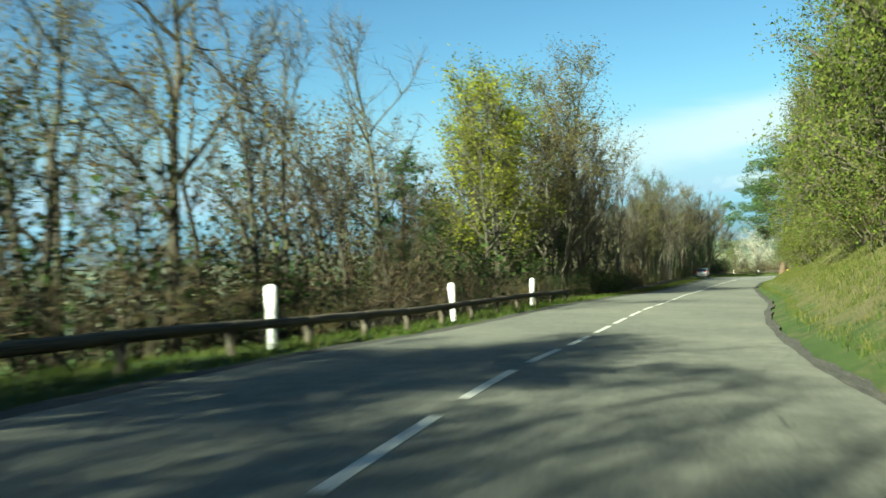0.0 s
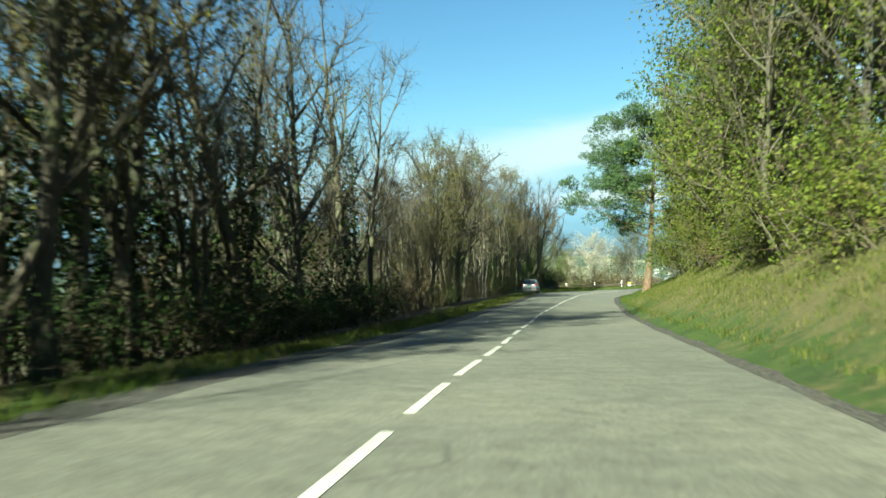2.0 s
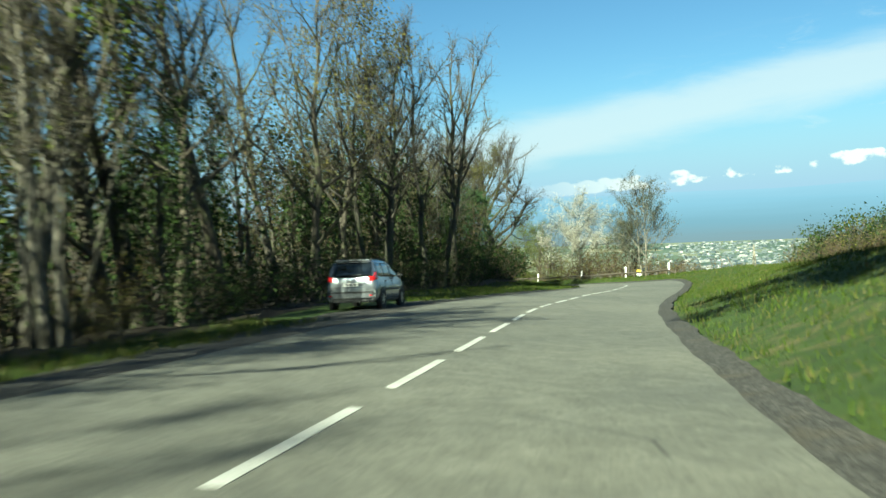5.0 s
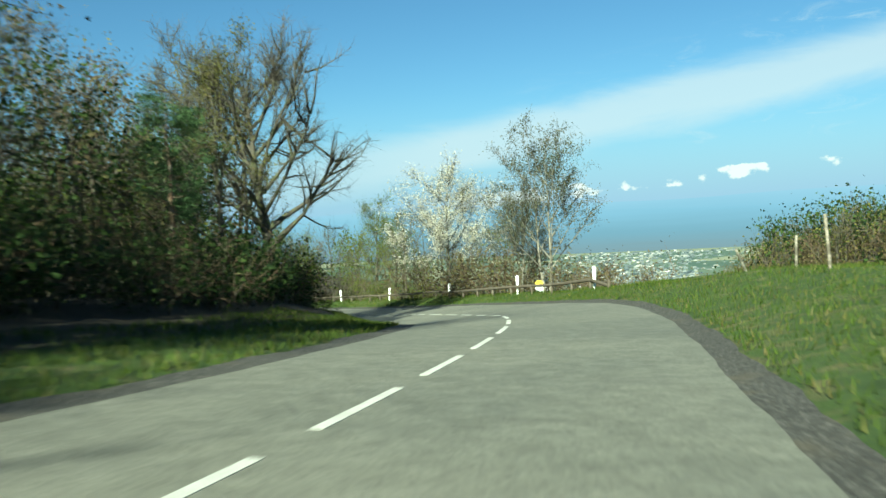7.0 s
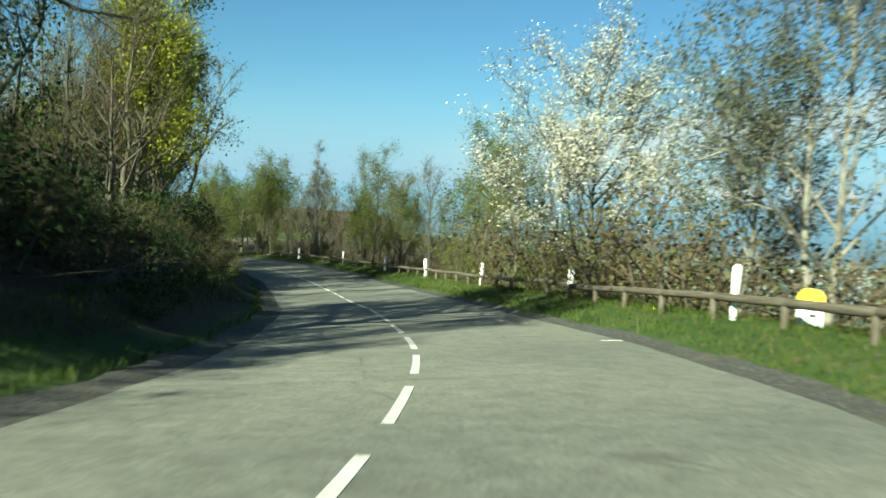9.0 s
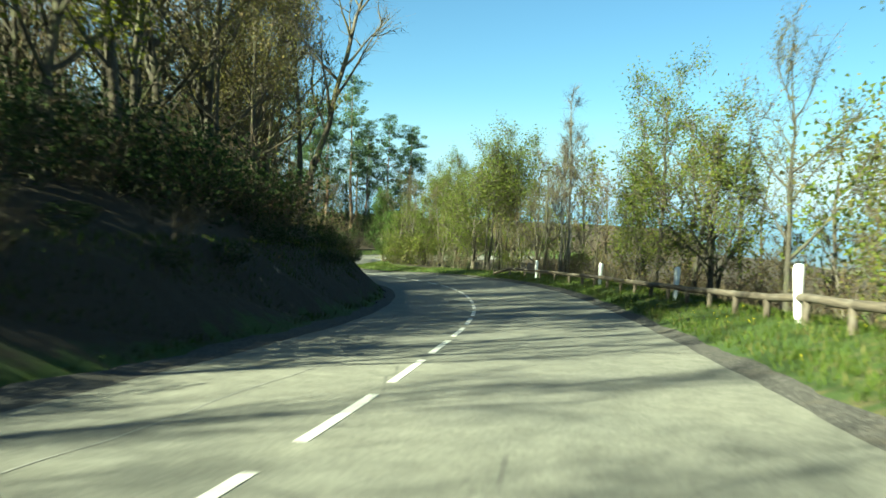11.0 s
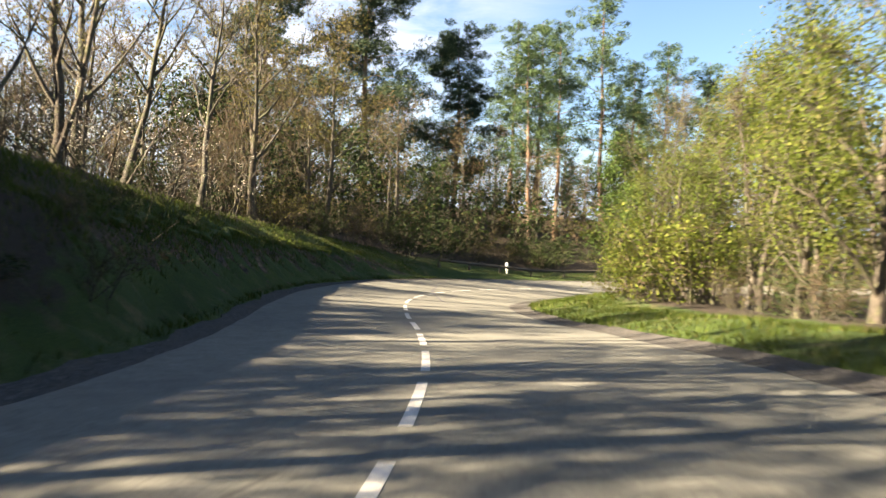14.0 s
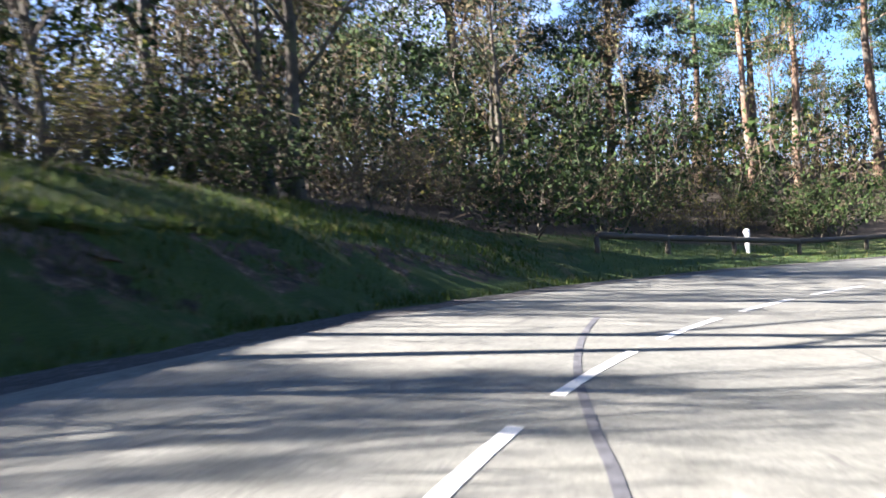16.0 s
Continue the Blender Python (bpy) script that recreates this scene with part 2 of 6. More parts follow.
ASPHALT = material("old_asphalt", build_asphalt, 0.85, 0.006)
PAINT = material("road_paint", build_paint, 0.7, 0.002)
GRAVEL = material("dark_gravel", build_gravel, 0.95, 0.02)
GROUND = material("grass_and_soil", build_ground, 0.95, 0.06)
EARTH = material("bare_earth", build_earth, 0.95, 0.06)
WOOD = material("weathered_timber", build_wood, 0.85, 0.01)
WHITE = material("white_plastic", plain_colour((0.720, 0.720, 0.702), 6.0, 0.08), 0.5)
YELLOW = material("yellow_paint", plain_colour((0.80, 0.56, 0.05), 6.0, 0.1), 0.5)
GREY_MARK = material("dark_lettering", plain_colour((0.06, 0.06, 0.06)), 0.6)
BARK_GREY = bark_material("grey_bark", (0.022, 0.019, 0.015), (0.096, 0.084, 0.068), 6.0, (0.068, 0.071, 0.040))
BARK_PALE = bark_material("pale_bark", (0.085, 0.079, 0.066), (0.248, 0.229, 0.197), 5.0, (0.072, 0.066, 0.053))
BARK_PINE = bark_material("pine_bark", (0.040, 0.026, 0.018), (0.164, 0.102, 0.069), 5.0, (0.104, 0.092, 0.076))
TWIG_GREY = bark_material("grey_twig", (0.025, 0.021, 0.017), (0.082, 0.071, 0.057), 2.0)
TWIG_BROWN = bark_material("brown_twig", (0.033, 0.021, 0.013), (0.105, 0.072, 0.047), 2.0)
LEAF_BUD = leaf_material("bud_leaf", (0.050, 0.050, 0.013), (0.137, 0.131, 0.038), 0.4, (0.155, 0.113, 0.059))
LEAF_SPRING = leaf_material("spring_leaf", (0.032, 0.050, 0.009), (0.112, 0.141, 0.027), 0.42, (0.12, 0.105, 0.042))
LEAF_GREEN = leaf_material("holly_leaf", (0.014, 0.030, 0.008), (0.052, 0.088, 0.022), 0.2)
LEAF_YELLOW = leaf_material("maple_flower", (0.072, 0.092, 0.008), (0.190, 0.200, 0.026), 0.40)
LEAF_OAK = leaf_material("oak_leaf", (0.044, 0.043, 0.013), (0.117, 0.107, 0.035), 0.3, (0.139, 0.101, 0.050))
LEAF_DARK = leaf_material("evergreen_leaf", (0.006, 0.013, 0.005), (0.029, 0.048, 0.013), 0.10)
LEAF_SLATE = leaf_material("dark_bud", (0.022, 0.030, 0.020), (0.075, 0.082, 0.055), 0.2, (0.12, 0.10, 0.06))
LEAF_BROWN = leaf_material("brown_leaf", (0.045, 0.035, 0.019), (0.119, 0.095, 0.053), 0.35, (0.100, 0.105, 0.037))
BLOSSOM = leaf_material("white_blossom", (0.276, 0.253, 0.212), (0.497, 0.469, 0.423), 0.3, (0.147, 0.147, 0.064))
NEEDLE_DARK = leaf_material("dark_pine_needle", (0.010, 0.021, 0.013), (0.044, 0.068, 0.036), 0.12)
NEEDLE = leaf_material("pine_needle", (0.014, 0.030, 0.014), (0.060, 0.095, 0.040), 0.15)
GRASS = leaf_material("grass_blade", (0.019, 0.035, 0.005), (0.056, 0.085, 0.014), 0.3, (0.099, 0.086, 0.035))
DRY_GRASS = leaf_material("dry_grass_blade", (0.040, 0.049, 0.011), (0.099, 0.103, 0.028), 0.3, (0.146, 0.122, 0.056))
DANDELION = material("dandelion_yellow", plain_colour((0.75, 0.60, 0.03)), 0.6)


# ---- the line of the road: one station every eight metres, from station -28 ----
ROAD_X = [-7.7, -6.0, -4.3, -2.6, -1.0, 0.9, 3.2, 5.6, 8.2, 10.9, 13.5, 16.0, 18.7, 21.3, 24.0, 26.7, 29.6, 32.6, 35.5, 38.6, 41.6, 44.6, 47.7, 51.3, 55.1, 59.0, 62.9, 66.4, 69.2, 71.1, 72.5, 73.2, 73.0, 72.5, 71.5, 70.6, 69.5, 68.3, 66.8, 64.9, 62.6, 59.8, 56.1, 51.8, 47.0, 41.9, 37.1, 33.4, 31.3, 30.8, 32.1, 35.1, 38.8, 42.6, 46.3, 50.0, 53.8, 57.5]
ROAD_Y = [-27.0, -19.2, -11.4, -3.5, 4.3, 12.1, 19.9, 27.6, 35.2, 42.7, 50.3, 57.8, 65.4, 73.0, 80.5, 88.1, 95.5, 103.0, 110.4, 117.9, 125.3, 132.7, 140.2, 147.4, 154.5, 161.4, 168.4, 175.4, 182.8, 190.4, 198.2, 206.1, 214.1, 222.0, 229.9, 237.7, 245.5, 253.3, 261.1, 268.8, 276.4, 283.8, 290.8, 297.5, 303.8, 310.0, 316.4, 323.4, 331.1, 339.1, 347.0, 354.5, 361.5, 368.6, 375.7, 382.8, 389.8, 396.9]
ROAD_Z = [2.63, 1.88, 1.14, 0.38, -0.38, -1.14, -1.98, -2.72, -3.38, -4.1, -4.83, -5.57, -6.35, -7.11, -7.83, -8.51, -9.17, -9.82, -10.46, -11.12, -11.79, -12.46, -13.16, -13.86, -14.53, -15.23, -15.88, -16.52, -17.25, -18.12, -18.97, -19.77, -20.54, -21.3, -22.02, -22.69, -23.31, -23.89, -24.43, -24.93, -25.4, -25.87, -26.31, -26.74, -27.19, -27.63, -27.93, -28.23, -28.53, -28.83, -29.13, -29.23, -29.33, -29.43, -29.53, -29.63, -29.73, -29.83]
ROAD_BANK = [0.052, 0.052, 0.052, 0.046, 0.041, 0.035, 0.028, 0.026, 0.028, 0.031, 0.028, 0.022, 0.02, 0.02, 0.024, 0.031, 0.039, 0.048, 0.056, 0.062, 0.065, 0.067, 0.063, 0.058, 0.051, 0.041, 0.015, -0.015, -0.041, -0.058, -0.054, -0.05, -0.047, -0.045, -0.044, -0.044, -0.043, -0.042, -0.041, -0.04, -0.042, -0.042, -0.037, -0.027, -0.008, 0.028, 0.049, 0.06, 0.065, 0.067, 0.069, 0.069, 0.049, 0.034, 0.024, 0.017, 0.012, 0.008]
ROAD_LEFT = [3.7, 3.68, 3.66, 3.64, 3.63, 3.74, 3.72, 3.6, 3.48, 3.36, 3.27, 3.17, 3.08, 2.99, 2.88, 2.78, 2.81, 2.84, 3.0, 3.21, 3.37, 3.48, 3.66, 3.52, 3.12, 2.88, 2.91, 3.06, 3.31, 3.47, 3.61, 3.73, 3.53, 3.38, 3.35, 3.41, 3.43, 3.4, 3.48, 3.56, 3.67, 3.81, 3.92, 4.11, 4.29, 4.44, 4.4, 4.4, 4.4, 4.4, 4.4, 4.4, 4.4, 4.4, 4.4, 4.4, 4.4, 4.4]
ROAD_RIGHT = [4.69, 4.67, 4.65, 4.63, 4.6, 4.44, 4.36, 4.39, 4.49, 4.72, 4.71, 4.66, 4.61, 4.57, 4.48, 4.38, 4.25, 4.12, 3.98, 3.85, 3.78, 3.9, 4.1, 4.06, 4.12, 4.12, 4.2, 4.36, 4.61, 4.87, 4.97, 4.82, 4.64, 4.67, 4.98, 4.9, 4.98, 4.98, 5.06, 5.24, 5.45, 5.48, 5.45, 5.07, 4.62, 4.49, 4.2, 4.2, 4.2, 4.2, 4.2, 4.2, 4.2, 4.2, 4.2, 4.2, 4.2, 4.2]
STEP, FIRST, COUNT = 8.0, -28.0, len(ROAD_X)
LAST = FIRST + STEP * (COUNT - 1)
ROAD = np.array([ROAD_X, ROAD_Y, ROAD_Z, ROAD_BANK, ROAD_LEFT, ROAD_RIGHT]).T


def stations(s):
    """Rows of x, y, z, bank, left and right width at stations s, and the unit vector to the right (numpy arrays)."""
    s = np.atleast_1d(np.asarray(s, float))
    at = np.clip((s - FIRST) / STEP, 1, COUNT - 2.001)
    a = np.floor(at).astype(int)
    u = (at - a)[:, None]
    p0, p1, p2, p3 = ROAD[a - 1], ROAD[a], ROAD[a + 1], ROAD[np.minimum(a + 2, COUNT - 1)]
    row = 0.5 * (2 * p1 + (p2 - p0) * u + (2 * p0 - 5 * p1 + 4 * p2 - p3) * u**2 + (3 * p1 - p0 - 3 * p2 + p3) * u**3)
    along = 0.5 * ((p2 - p0) + 2 * (2 * p0 - 5 * p1 + 4 * p2 - p3) * u + 3 * (3 * p1 - p0 - 3 * p2 + p3) * u**2)[:, :2]
    along /= np.linalg.norm(along, axis=1)[:, None]
    return row, np.stack([along[:, 1], -along[:, 0]], 1)


# ground beside the road: metres beyond the asphalt's edge, and the heights there at some stations
OUT = [0.0, 1.2, 3.0, 6.0, 10.0, 20.0, 45.0]
RIGHT_SIDE = {
    -30: (0, 0.3, 1.7, 3.6, 4.8, 7.0, 11.0), 60: (0, 0.3, 1.8, 3.9, 5.1, 7.5, 11.0), 100: (0, 0.25, 1.5, 3.3, 4.4, 6.0, 8.0),
    118: (0, 0.15, 1.1, 2.5, 3.2, 3.5, 1.0), 135: (0, 0.1, 0.9, 2.0, 2.5, 1.5, -3.0), 165: (0, 0.1, 0.6, 1.4, 1.8, 0.9, -2.0),
    185: (0, 0.12, 0.5, 1.15, 1.4, 0.6, -2.5), 204: (0, 0.28, 0.7, 0.95, 0.7, -1.0, -6.0), 217: (0, 0.28, 0.65, 0.3, -1.5, -5.0, -16.0), 255: (0, 0.28, 0.65, 0.2, -1.6, -5.0, -15.0),
    285: (0, 0.25, 0.6, 0.3, -0.8, -3.0, -10.0), 312: (0, 0.2, 0.45, 0.3, 0.0, -1.5, -7.0), 335: (0, 0.1, 0.4, 0.5, 0.4, 0.0, -3.0),
    360: (0, 0.1, 0.5, 0.9, 1.1, 1.2, 1.0), 430: (0, 0.1, 0.4, 0.8, 1.0, 1.2, 1.0)}
LEFT_SIDE = {
    -30: (0, 0.0, -0.1, -0.6, -1.5, -3.5, -9.0), 60: (0, 0.0, -0.1, -0.5, -1.2, -3.0, -8.0), 135: (0, 0.0, 0.0, -0.2, -0.6, -1.8, -5.0),
    165: (0, 0.1, 0.2, 0.3, 0.5, 0.9, 2.0), 195: (0, 0.05, 0.3, 0.8, 1.5, 3.0, 6.0), 230: (0, 0.1, 1.3, 2.5, 3.1, 4.8, 9.0),
    270: (0, 0.14, 2.2, 3.4, 4.0, 5.7, 10.0), 318: (0, 0.15, 2.6, 4.3, 4.9, 6.0, 10.0), 338: (0, 0.15, 2.3, 3.9, 4.5, 5.4, 9.0),
    352: (0, 0.12, 1.7, 2.8, 3.3, 4.0, 7.0), 362: (0, 0.06, 0.7, 1.6, 2.5, 3.8, 7.0), 372: (0, 0.04, 0.12, 0.6, 1.6, 3.4, 7.0), 430: (0, 0.1, 0.4, 0.9, 1.7, 3.4, 6.0)}


def side_height(table, s, out):
    keys = sorted(table)
    rows = np.array([table[k] for k in keys], float)
    cols = np.stack([np.interp(s, keys, rows[:, k]) for k in range(len(OUT))], 1)
    at = np.clip(np.searchsorted(OUT, out, side="right") - 1, 0, len(OUT) - 2)
    low, high = np.array(OUT)[at], np.array(OUT)[at + 1]
    u = np.clip((out - low) / (high - low), 0, 1)
    u = u * u * (3 - 2 * u) * 0.45 + u * 0.55
    n = np.arange(len(s))
    return cols[n, at] * (1 - u) + cols[n, at + 1] * u


def lumps(x, y):
    return (np.sin(x * 0.83 + 1.3 * np.sin(y * 0.41)) + np.sin(y * 0.71 + 1.1 * np.sin(x * 0.53)) + 0.6 * np.sin(x * 2.1 + y * 1.7)) / 2.6


def height_at(s, d, x, y, far=None):
    """Height of the ground at station s and d metres to the right of the road's middle."""
    row, _ = stations(s)
    right = d >= 0
    width = np.where(right, row[:, 5], row[:, 4])
    out = np.abs(d) - width
    inside = np.clip(np.abs(d), 0, width) * np.where(right, 1, -1)
    z = row[:, 2] - inside * row[:, 3]
    side = np.where(right, side_height(RIGHT_SIDE, s, out), side_height(LEFT_SIDE, s, out))
    z = z + np.where(out > 0, side, 0)
    z = z + lumps(x, y) * 0.10 * np.clip((out - 0.8) / 3, 0, 1)
    if far is not None:
        level = np.clip((far - 45) / 110, 0, 1)
        level = level * level * (3 - 2 * level)
        z = z * (1 - level) + (-1.0 - 0.085 * np.clip(y, -100, 420)) * level
        z = z + 13.0 * np.exp(-((x - 166) ** 2 + (y - 256) ** 2) / 3200.0) * np.clip((far - 40) / 30, 0, 1)
        t = np.clip((far - 45) / 1500, 0, 1)
        t = np.sin(t * np.pi / 2) ** 1.0
        z = z * (1 - t) + (-165 + 6 * np.sin(x * 0.003) * np.cos(y * 0.002)) * t
    return z, out


DENSE_S = np.arange(FIRST + STEP, LAST - STEP, 1.0)
DENSE, DENSE_RIGHT = stations(DENSE_S)


def to_road(x, y):
    """Station and offset of places in the plan."""
    s, d, far = np.empty(len(x)), np.empty(len(x)), np.empty(len(x))
    for lo in range(0, len(x), 4000):
        px, py = x[lo:lo + 4000], y[lo:lo + 4000]
        dx, dy = px[:, None] - DENSE[None, :, 0], py[:, None] - DENSE[None, :, 1]
        gap = dx**2 + dy**2
        k = gap.argmin(1)
        n = np.arange(len(px))
        rx, ry = DENSE_RIGHT[k, 0], DENSE_RIGHT[k, 1]
        side = dx[n, k] * rx + dy[n, k] * ry
        ahead = -dx[n, k] * ry + dy[n, k] * rx
        s[lo:lo + 4000] = DENSE_S[k] + np.clip(ahead, -0.5, 0.5)
        far[lo:lo + 4000] = np.sqrt(gap[n, k])
        d[lo:lo + 4000] = np.where(side >= 0, 1, -1) * np.maximum(np.abs(side), np.where(np.abs(ahead) > 3, far[lo:lo + 4000], 0))
    return s, d, far


def spot(s, d, up=0.0):
    """The place on the ground at station s, d metres right of the middle."""
    row, right = stations(s)
    x, y = row[0, 0] + d * right[0, 0], row[0, 1] + d * right[0, 1]
    z, _ = height_at(np.array([float(s)]), np.array([float(d)]), np.array([x]), np.array([y]))
    return Vector((x, y, float(z[0]) + up))


def heading(s):
    """Degrees by which the road's way at station s is turned from +y to the left."""
    _, right = stations(s)
    return math.degrees(math.atan2(right[0, 1], right[0, 0]))


def mesh_object(name, verts, faces, mat, parent=None, smooth=False, label="", at=None):
    me = bpy.data.meshes.new(name)
    me.from_pydata(np.asarray(verts).tolist() if isinstance(verts, np.ndarray) else verts, [], np.asarray(faces).tolist() if isinstance(faces, np.ndarray) else faces)
    me.materials.append(mat)
    if smooth:
        me.polygons.foreach_set("use_smooth", [True] * len(me.polygons))
    me.update()
    ob = new(name, me)
    if parent is not None:
        ob.parent = parent
    if at is not None:
        ob.matrix_local = at
    return tagged(ob, label) if label else ob


def part(name, bm, mat, parent, label="", at=None, smooth=False):
    me = bpy.data.meshes.new(name)
    bm.to_mesh(me)
    bm.free()
    me.materials.append(mat)
    if smooth:
        me.polygons.foreach_set("use_smooth", [True] * len(me.polygons))
    ob = new(name, me)
    ob.parent = parent
    if at is not None:
        ob.matrix_local = at
    return tagged(ob, label) if label else ob


# ---- ground: one sheet to the horizon ----
def axis_cells(low, high, step):
    core = list(np.arange(low, high + 0.01, step))
    lo, hi, grow = [], [], step
    a, b = low, high
    while a > -4900:
        grow *= 1.22
        a -= grow
        b += grow
        lo.append(a), hi.append(b)
    return np.array(lo[::-1] + core + hi)


GRAVEL_RIGHT = ([-20, 60, 105, 120, 128, 150, 175, 200, 235, 270, 300, 340, 418], [0.22, 0.26, 0.30, 0.42, 0.55, 0.5, 0.55, 0.6, 0.5, 0.45, 0.7, 0.9, 0.6])
GRAVEL_LEFT = ([-20, 30, 60, 120, 140, 150, 175, 200, 240, 280, 340, 418], [0.3, 0.5, 0.9, 0.8, 1.9, 1.5, 0.6, 0.7, 0.7, 0.5, 0.6, 0.6])


def build_ground_sheet():
    gx, gy = axis_cells(-25.0, 125.0, 1.25), axis_cells(-32.0, 402.0, 1.25)
    xx, yy = np.meshgrid(gx, gy)
    x, y = xx.ravel(), yy.ravel()
    s, d, far = to_road(x, y)
    z, out = height_at(s, d, x, y, far)
    gravel = np.where(d < 0, np.interp(s, *GRAVEL_LEFT), np.interp(s, *GRAVEL_RIGHT))
    z = z - 0.30 * np.clip((gravel + 0.12 - out) / 0.6, 0, 1)
    nx, ny = len(gx), len(gy)
    k = (np.arange(ny - 1)[:, None] * nx + np.arange(nx - 1)[None, :]).ravel()
    ob = mesh_object("ground", np.stack([x, y, z], 1), np.stack([k, k + 1, k + nx + 1, k + nx], 1), GROUND, smooth=True)
    # Left bank 222-318: litter drawn down to the asphalt, standing in for deep shade.
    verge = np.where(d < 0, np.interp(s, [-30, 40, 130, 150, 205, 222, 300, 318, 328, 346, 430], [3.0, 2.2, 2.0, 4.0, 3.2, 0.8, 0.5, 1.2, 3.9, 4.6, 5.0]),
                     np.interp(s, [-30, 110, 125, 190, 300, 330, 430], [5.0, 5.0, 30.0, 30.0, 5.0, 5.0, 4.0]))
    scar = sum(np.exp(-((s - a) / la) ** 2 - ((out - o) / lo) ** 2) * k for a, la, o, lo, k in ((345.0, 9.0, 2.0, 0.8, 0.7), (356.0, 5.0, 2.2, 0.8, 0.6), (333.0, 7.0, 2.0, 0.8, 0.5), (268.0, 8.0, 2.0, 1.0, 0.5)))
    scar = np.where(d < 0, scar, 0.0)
    for name, values in (("scar", scar), ("litter_and_shade", np.clip((out - verge) / 2.0 + 0.3, 0, 1) * np.clip((75 - far) / 30, 0, 1)), ("plain", np.clip((far - 200) / 500, 0, 1)),
                         ("dry", np.where((d > 0) & (s < 122), np.clip((out - 0.9) / 1.5, 0, 1), 0.0) * np.clip((122 - s) / 12, 0, 1))):
        layer = ob.data.attributes.new(name, "FLOAT", "POINT")
        layer.data.foreach_set("value", values.astype(np.float32))
    return tagged(ob, "grassy ground falling away to a wide hazy plain", "ground", kind="structure")


build_ground_sheet()


def ribbon(name, s, left, right, lift, mat, across=6, skirt=0.25):
    """A strip along the road between two offsets (arrays over s), with edges that go down."""
    row, side = stations(s)
    n, verts = len(s), []
    cols = [0.0] + list(np.linspace(0, 1, across)) + [1.0]
    for c, f in enumerate(cols):
        d = left * (1 - f) + right * f
        x, y = row[:, 0] + d * side[:, 0], row[:, 1] + d * side[:, 1]
        z, _ = height_at(s, d, x, y)
        z = z + lift - (skirt if c in (0, len(cols) - 1) else 0)
        verts.append(np.stack([x, y, z], 1))
    verts = np.concatenate(verts)
    k = (np.arange(len(cols) - 1)[:, None] * n + np.arange(n - 1)[None, :]).ravel()
    faces = np.stack([k, k + n, k + n + 1, k + 1], 1)
    return mesh_object(name, verts, faces, mat, smooth=False)


def earth_bank(s0, s1):
    """The cut face of the bank: bare earth below, an overhanging lip of sod above."""
    s = np.arange(s0, s1, 0.2)
    row, right = stations(s)
    rng = np.random.default_rng(14)
    cut = np.clip(np.minimum(s - s0, s1 - s) / 5.0, 0, 1) * np.clip(0.80 + 0.25 * np.sin(s * 0.37 + 1.0) + 0.15 * np.sin(s * 1.3), 0, 1)
    lip = 3.05 + 0.22 * np.sin(s * 0.5) + 0.12 * np.sin(s * 1.9 + 2.0) + 0.07 * np.sin(s * 4.3) + rng.normal(0, 0.03, len(s))

    def place(out):
        d = -(row[:, 4] + out)
        return row[:, 0] + d * right[:, 0], row[:, 1] + d * right[:, 1], d

    def level(out):
        x, y, d = place(out)
        return height_at(s, d, x, y)[0]

    def line(out, z):
        x, y, _ = place(out)
        return np.stack([x, y, z * cut + (level(out) - 0.12) * (1 - cut)], 1)

    top = level(lip + 0.75) - 0.30
    foot = level(lip - 0.95)
    face = [line(lip - 1.2, level(lip - 1.2) - 0.12)]
    for u in np.linspace(0, 1, 8):
        rough = rng.normal(0, 0.05, len(s)) + 0.07 * np.sin(s * 2.7 + u * 5) * np.sin(s * 0.9 - u * 9)
        face.append(line(lip - 0.88 + 0.83 * u**1.3 + rough, foot * (1 - u) + (top - 0.26) * u + rng.normal(0, 0.02, len(s))))
    face.append(line(lip + 0.02, top - 0.24))
    ragged = rng.normal(0, 0.05, len(s)) + 0.05 * np.sin(s * 6.1)
    sod = [line(lip + 0.04, top - 0.25), line(lip - 0.06 + ragged, top - 0.18 + ragged * 2), line(lip - 0.10 + ragged, top - 0.05), line(lip - 0.02, top + 0.06), line(lip + 0.35, top + 0.09), line(lip + 0.95, top + 0.04), line(lip + 1.4, level(lip + 1.4) - 0.12)]
    root = new("earth_bank")
    n = len(s)
    for name, rows, mat in (("earth_face", face, EARTH), ("sod_lip", sod, GROUND)):
        k = (np.arange(len(rows) - 1)[:, None] * n + np.arange(n - 1)[None, :]).ravel()
        mesh_object(name, np.concatenate(rows), np.stack([k, k + 1, k + n + 1, k + n], 1), mat, root, smooth=True)
    return tagged(root, "roadside bank cut to bare brown earth under a lip of grass", "bank", kind="structure")


earth_bank(322.0, 362.0)


def wander(s, size, seed):
    return size * (np.sin(s * 0.9 + seed) + np.sin(s * 2.3 + seed * 2.1) * 0.6 + np.sin(s * 5.1 + seed * 0.7) * 0.4)


S_ROAD = np.arange(-20.0, 418.0, 0.5)
R_ROW, _ = stations(S_ROAD)
road = ribbon("road", S_ROAD, -R_ROW[:, 4] + wander(S_ROAD, 0.022, 1.0), R_ROW[:, 5] + wander(S_ROAD, 0.022, 4.0), 0.012, ASPHALT, 9, 0.2)
tagged(road, "sun-bleached grey asphalt country road with fine cracks", "road", kind="structure")
GRAVEL_R, GRAVEL_L = np.interp(S_ROAD, *GRAVEL_RIGHT), np.interp(S_ROAD, *GRAVEL_LEFT)
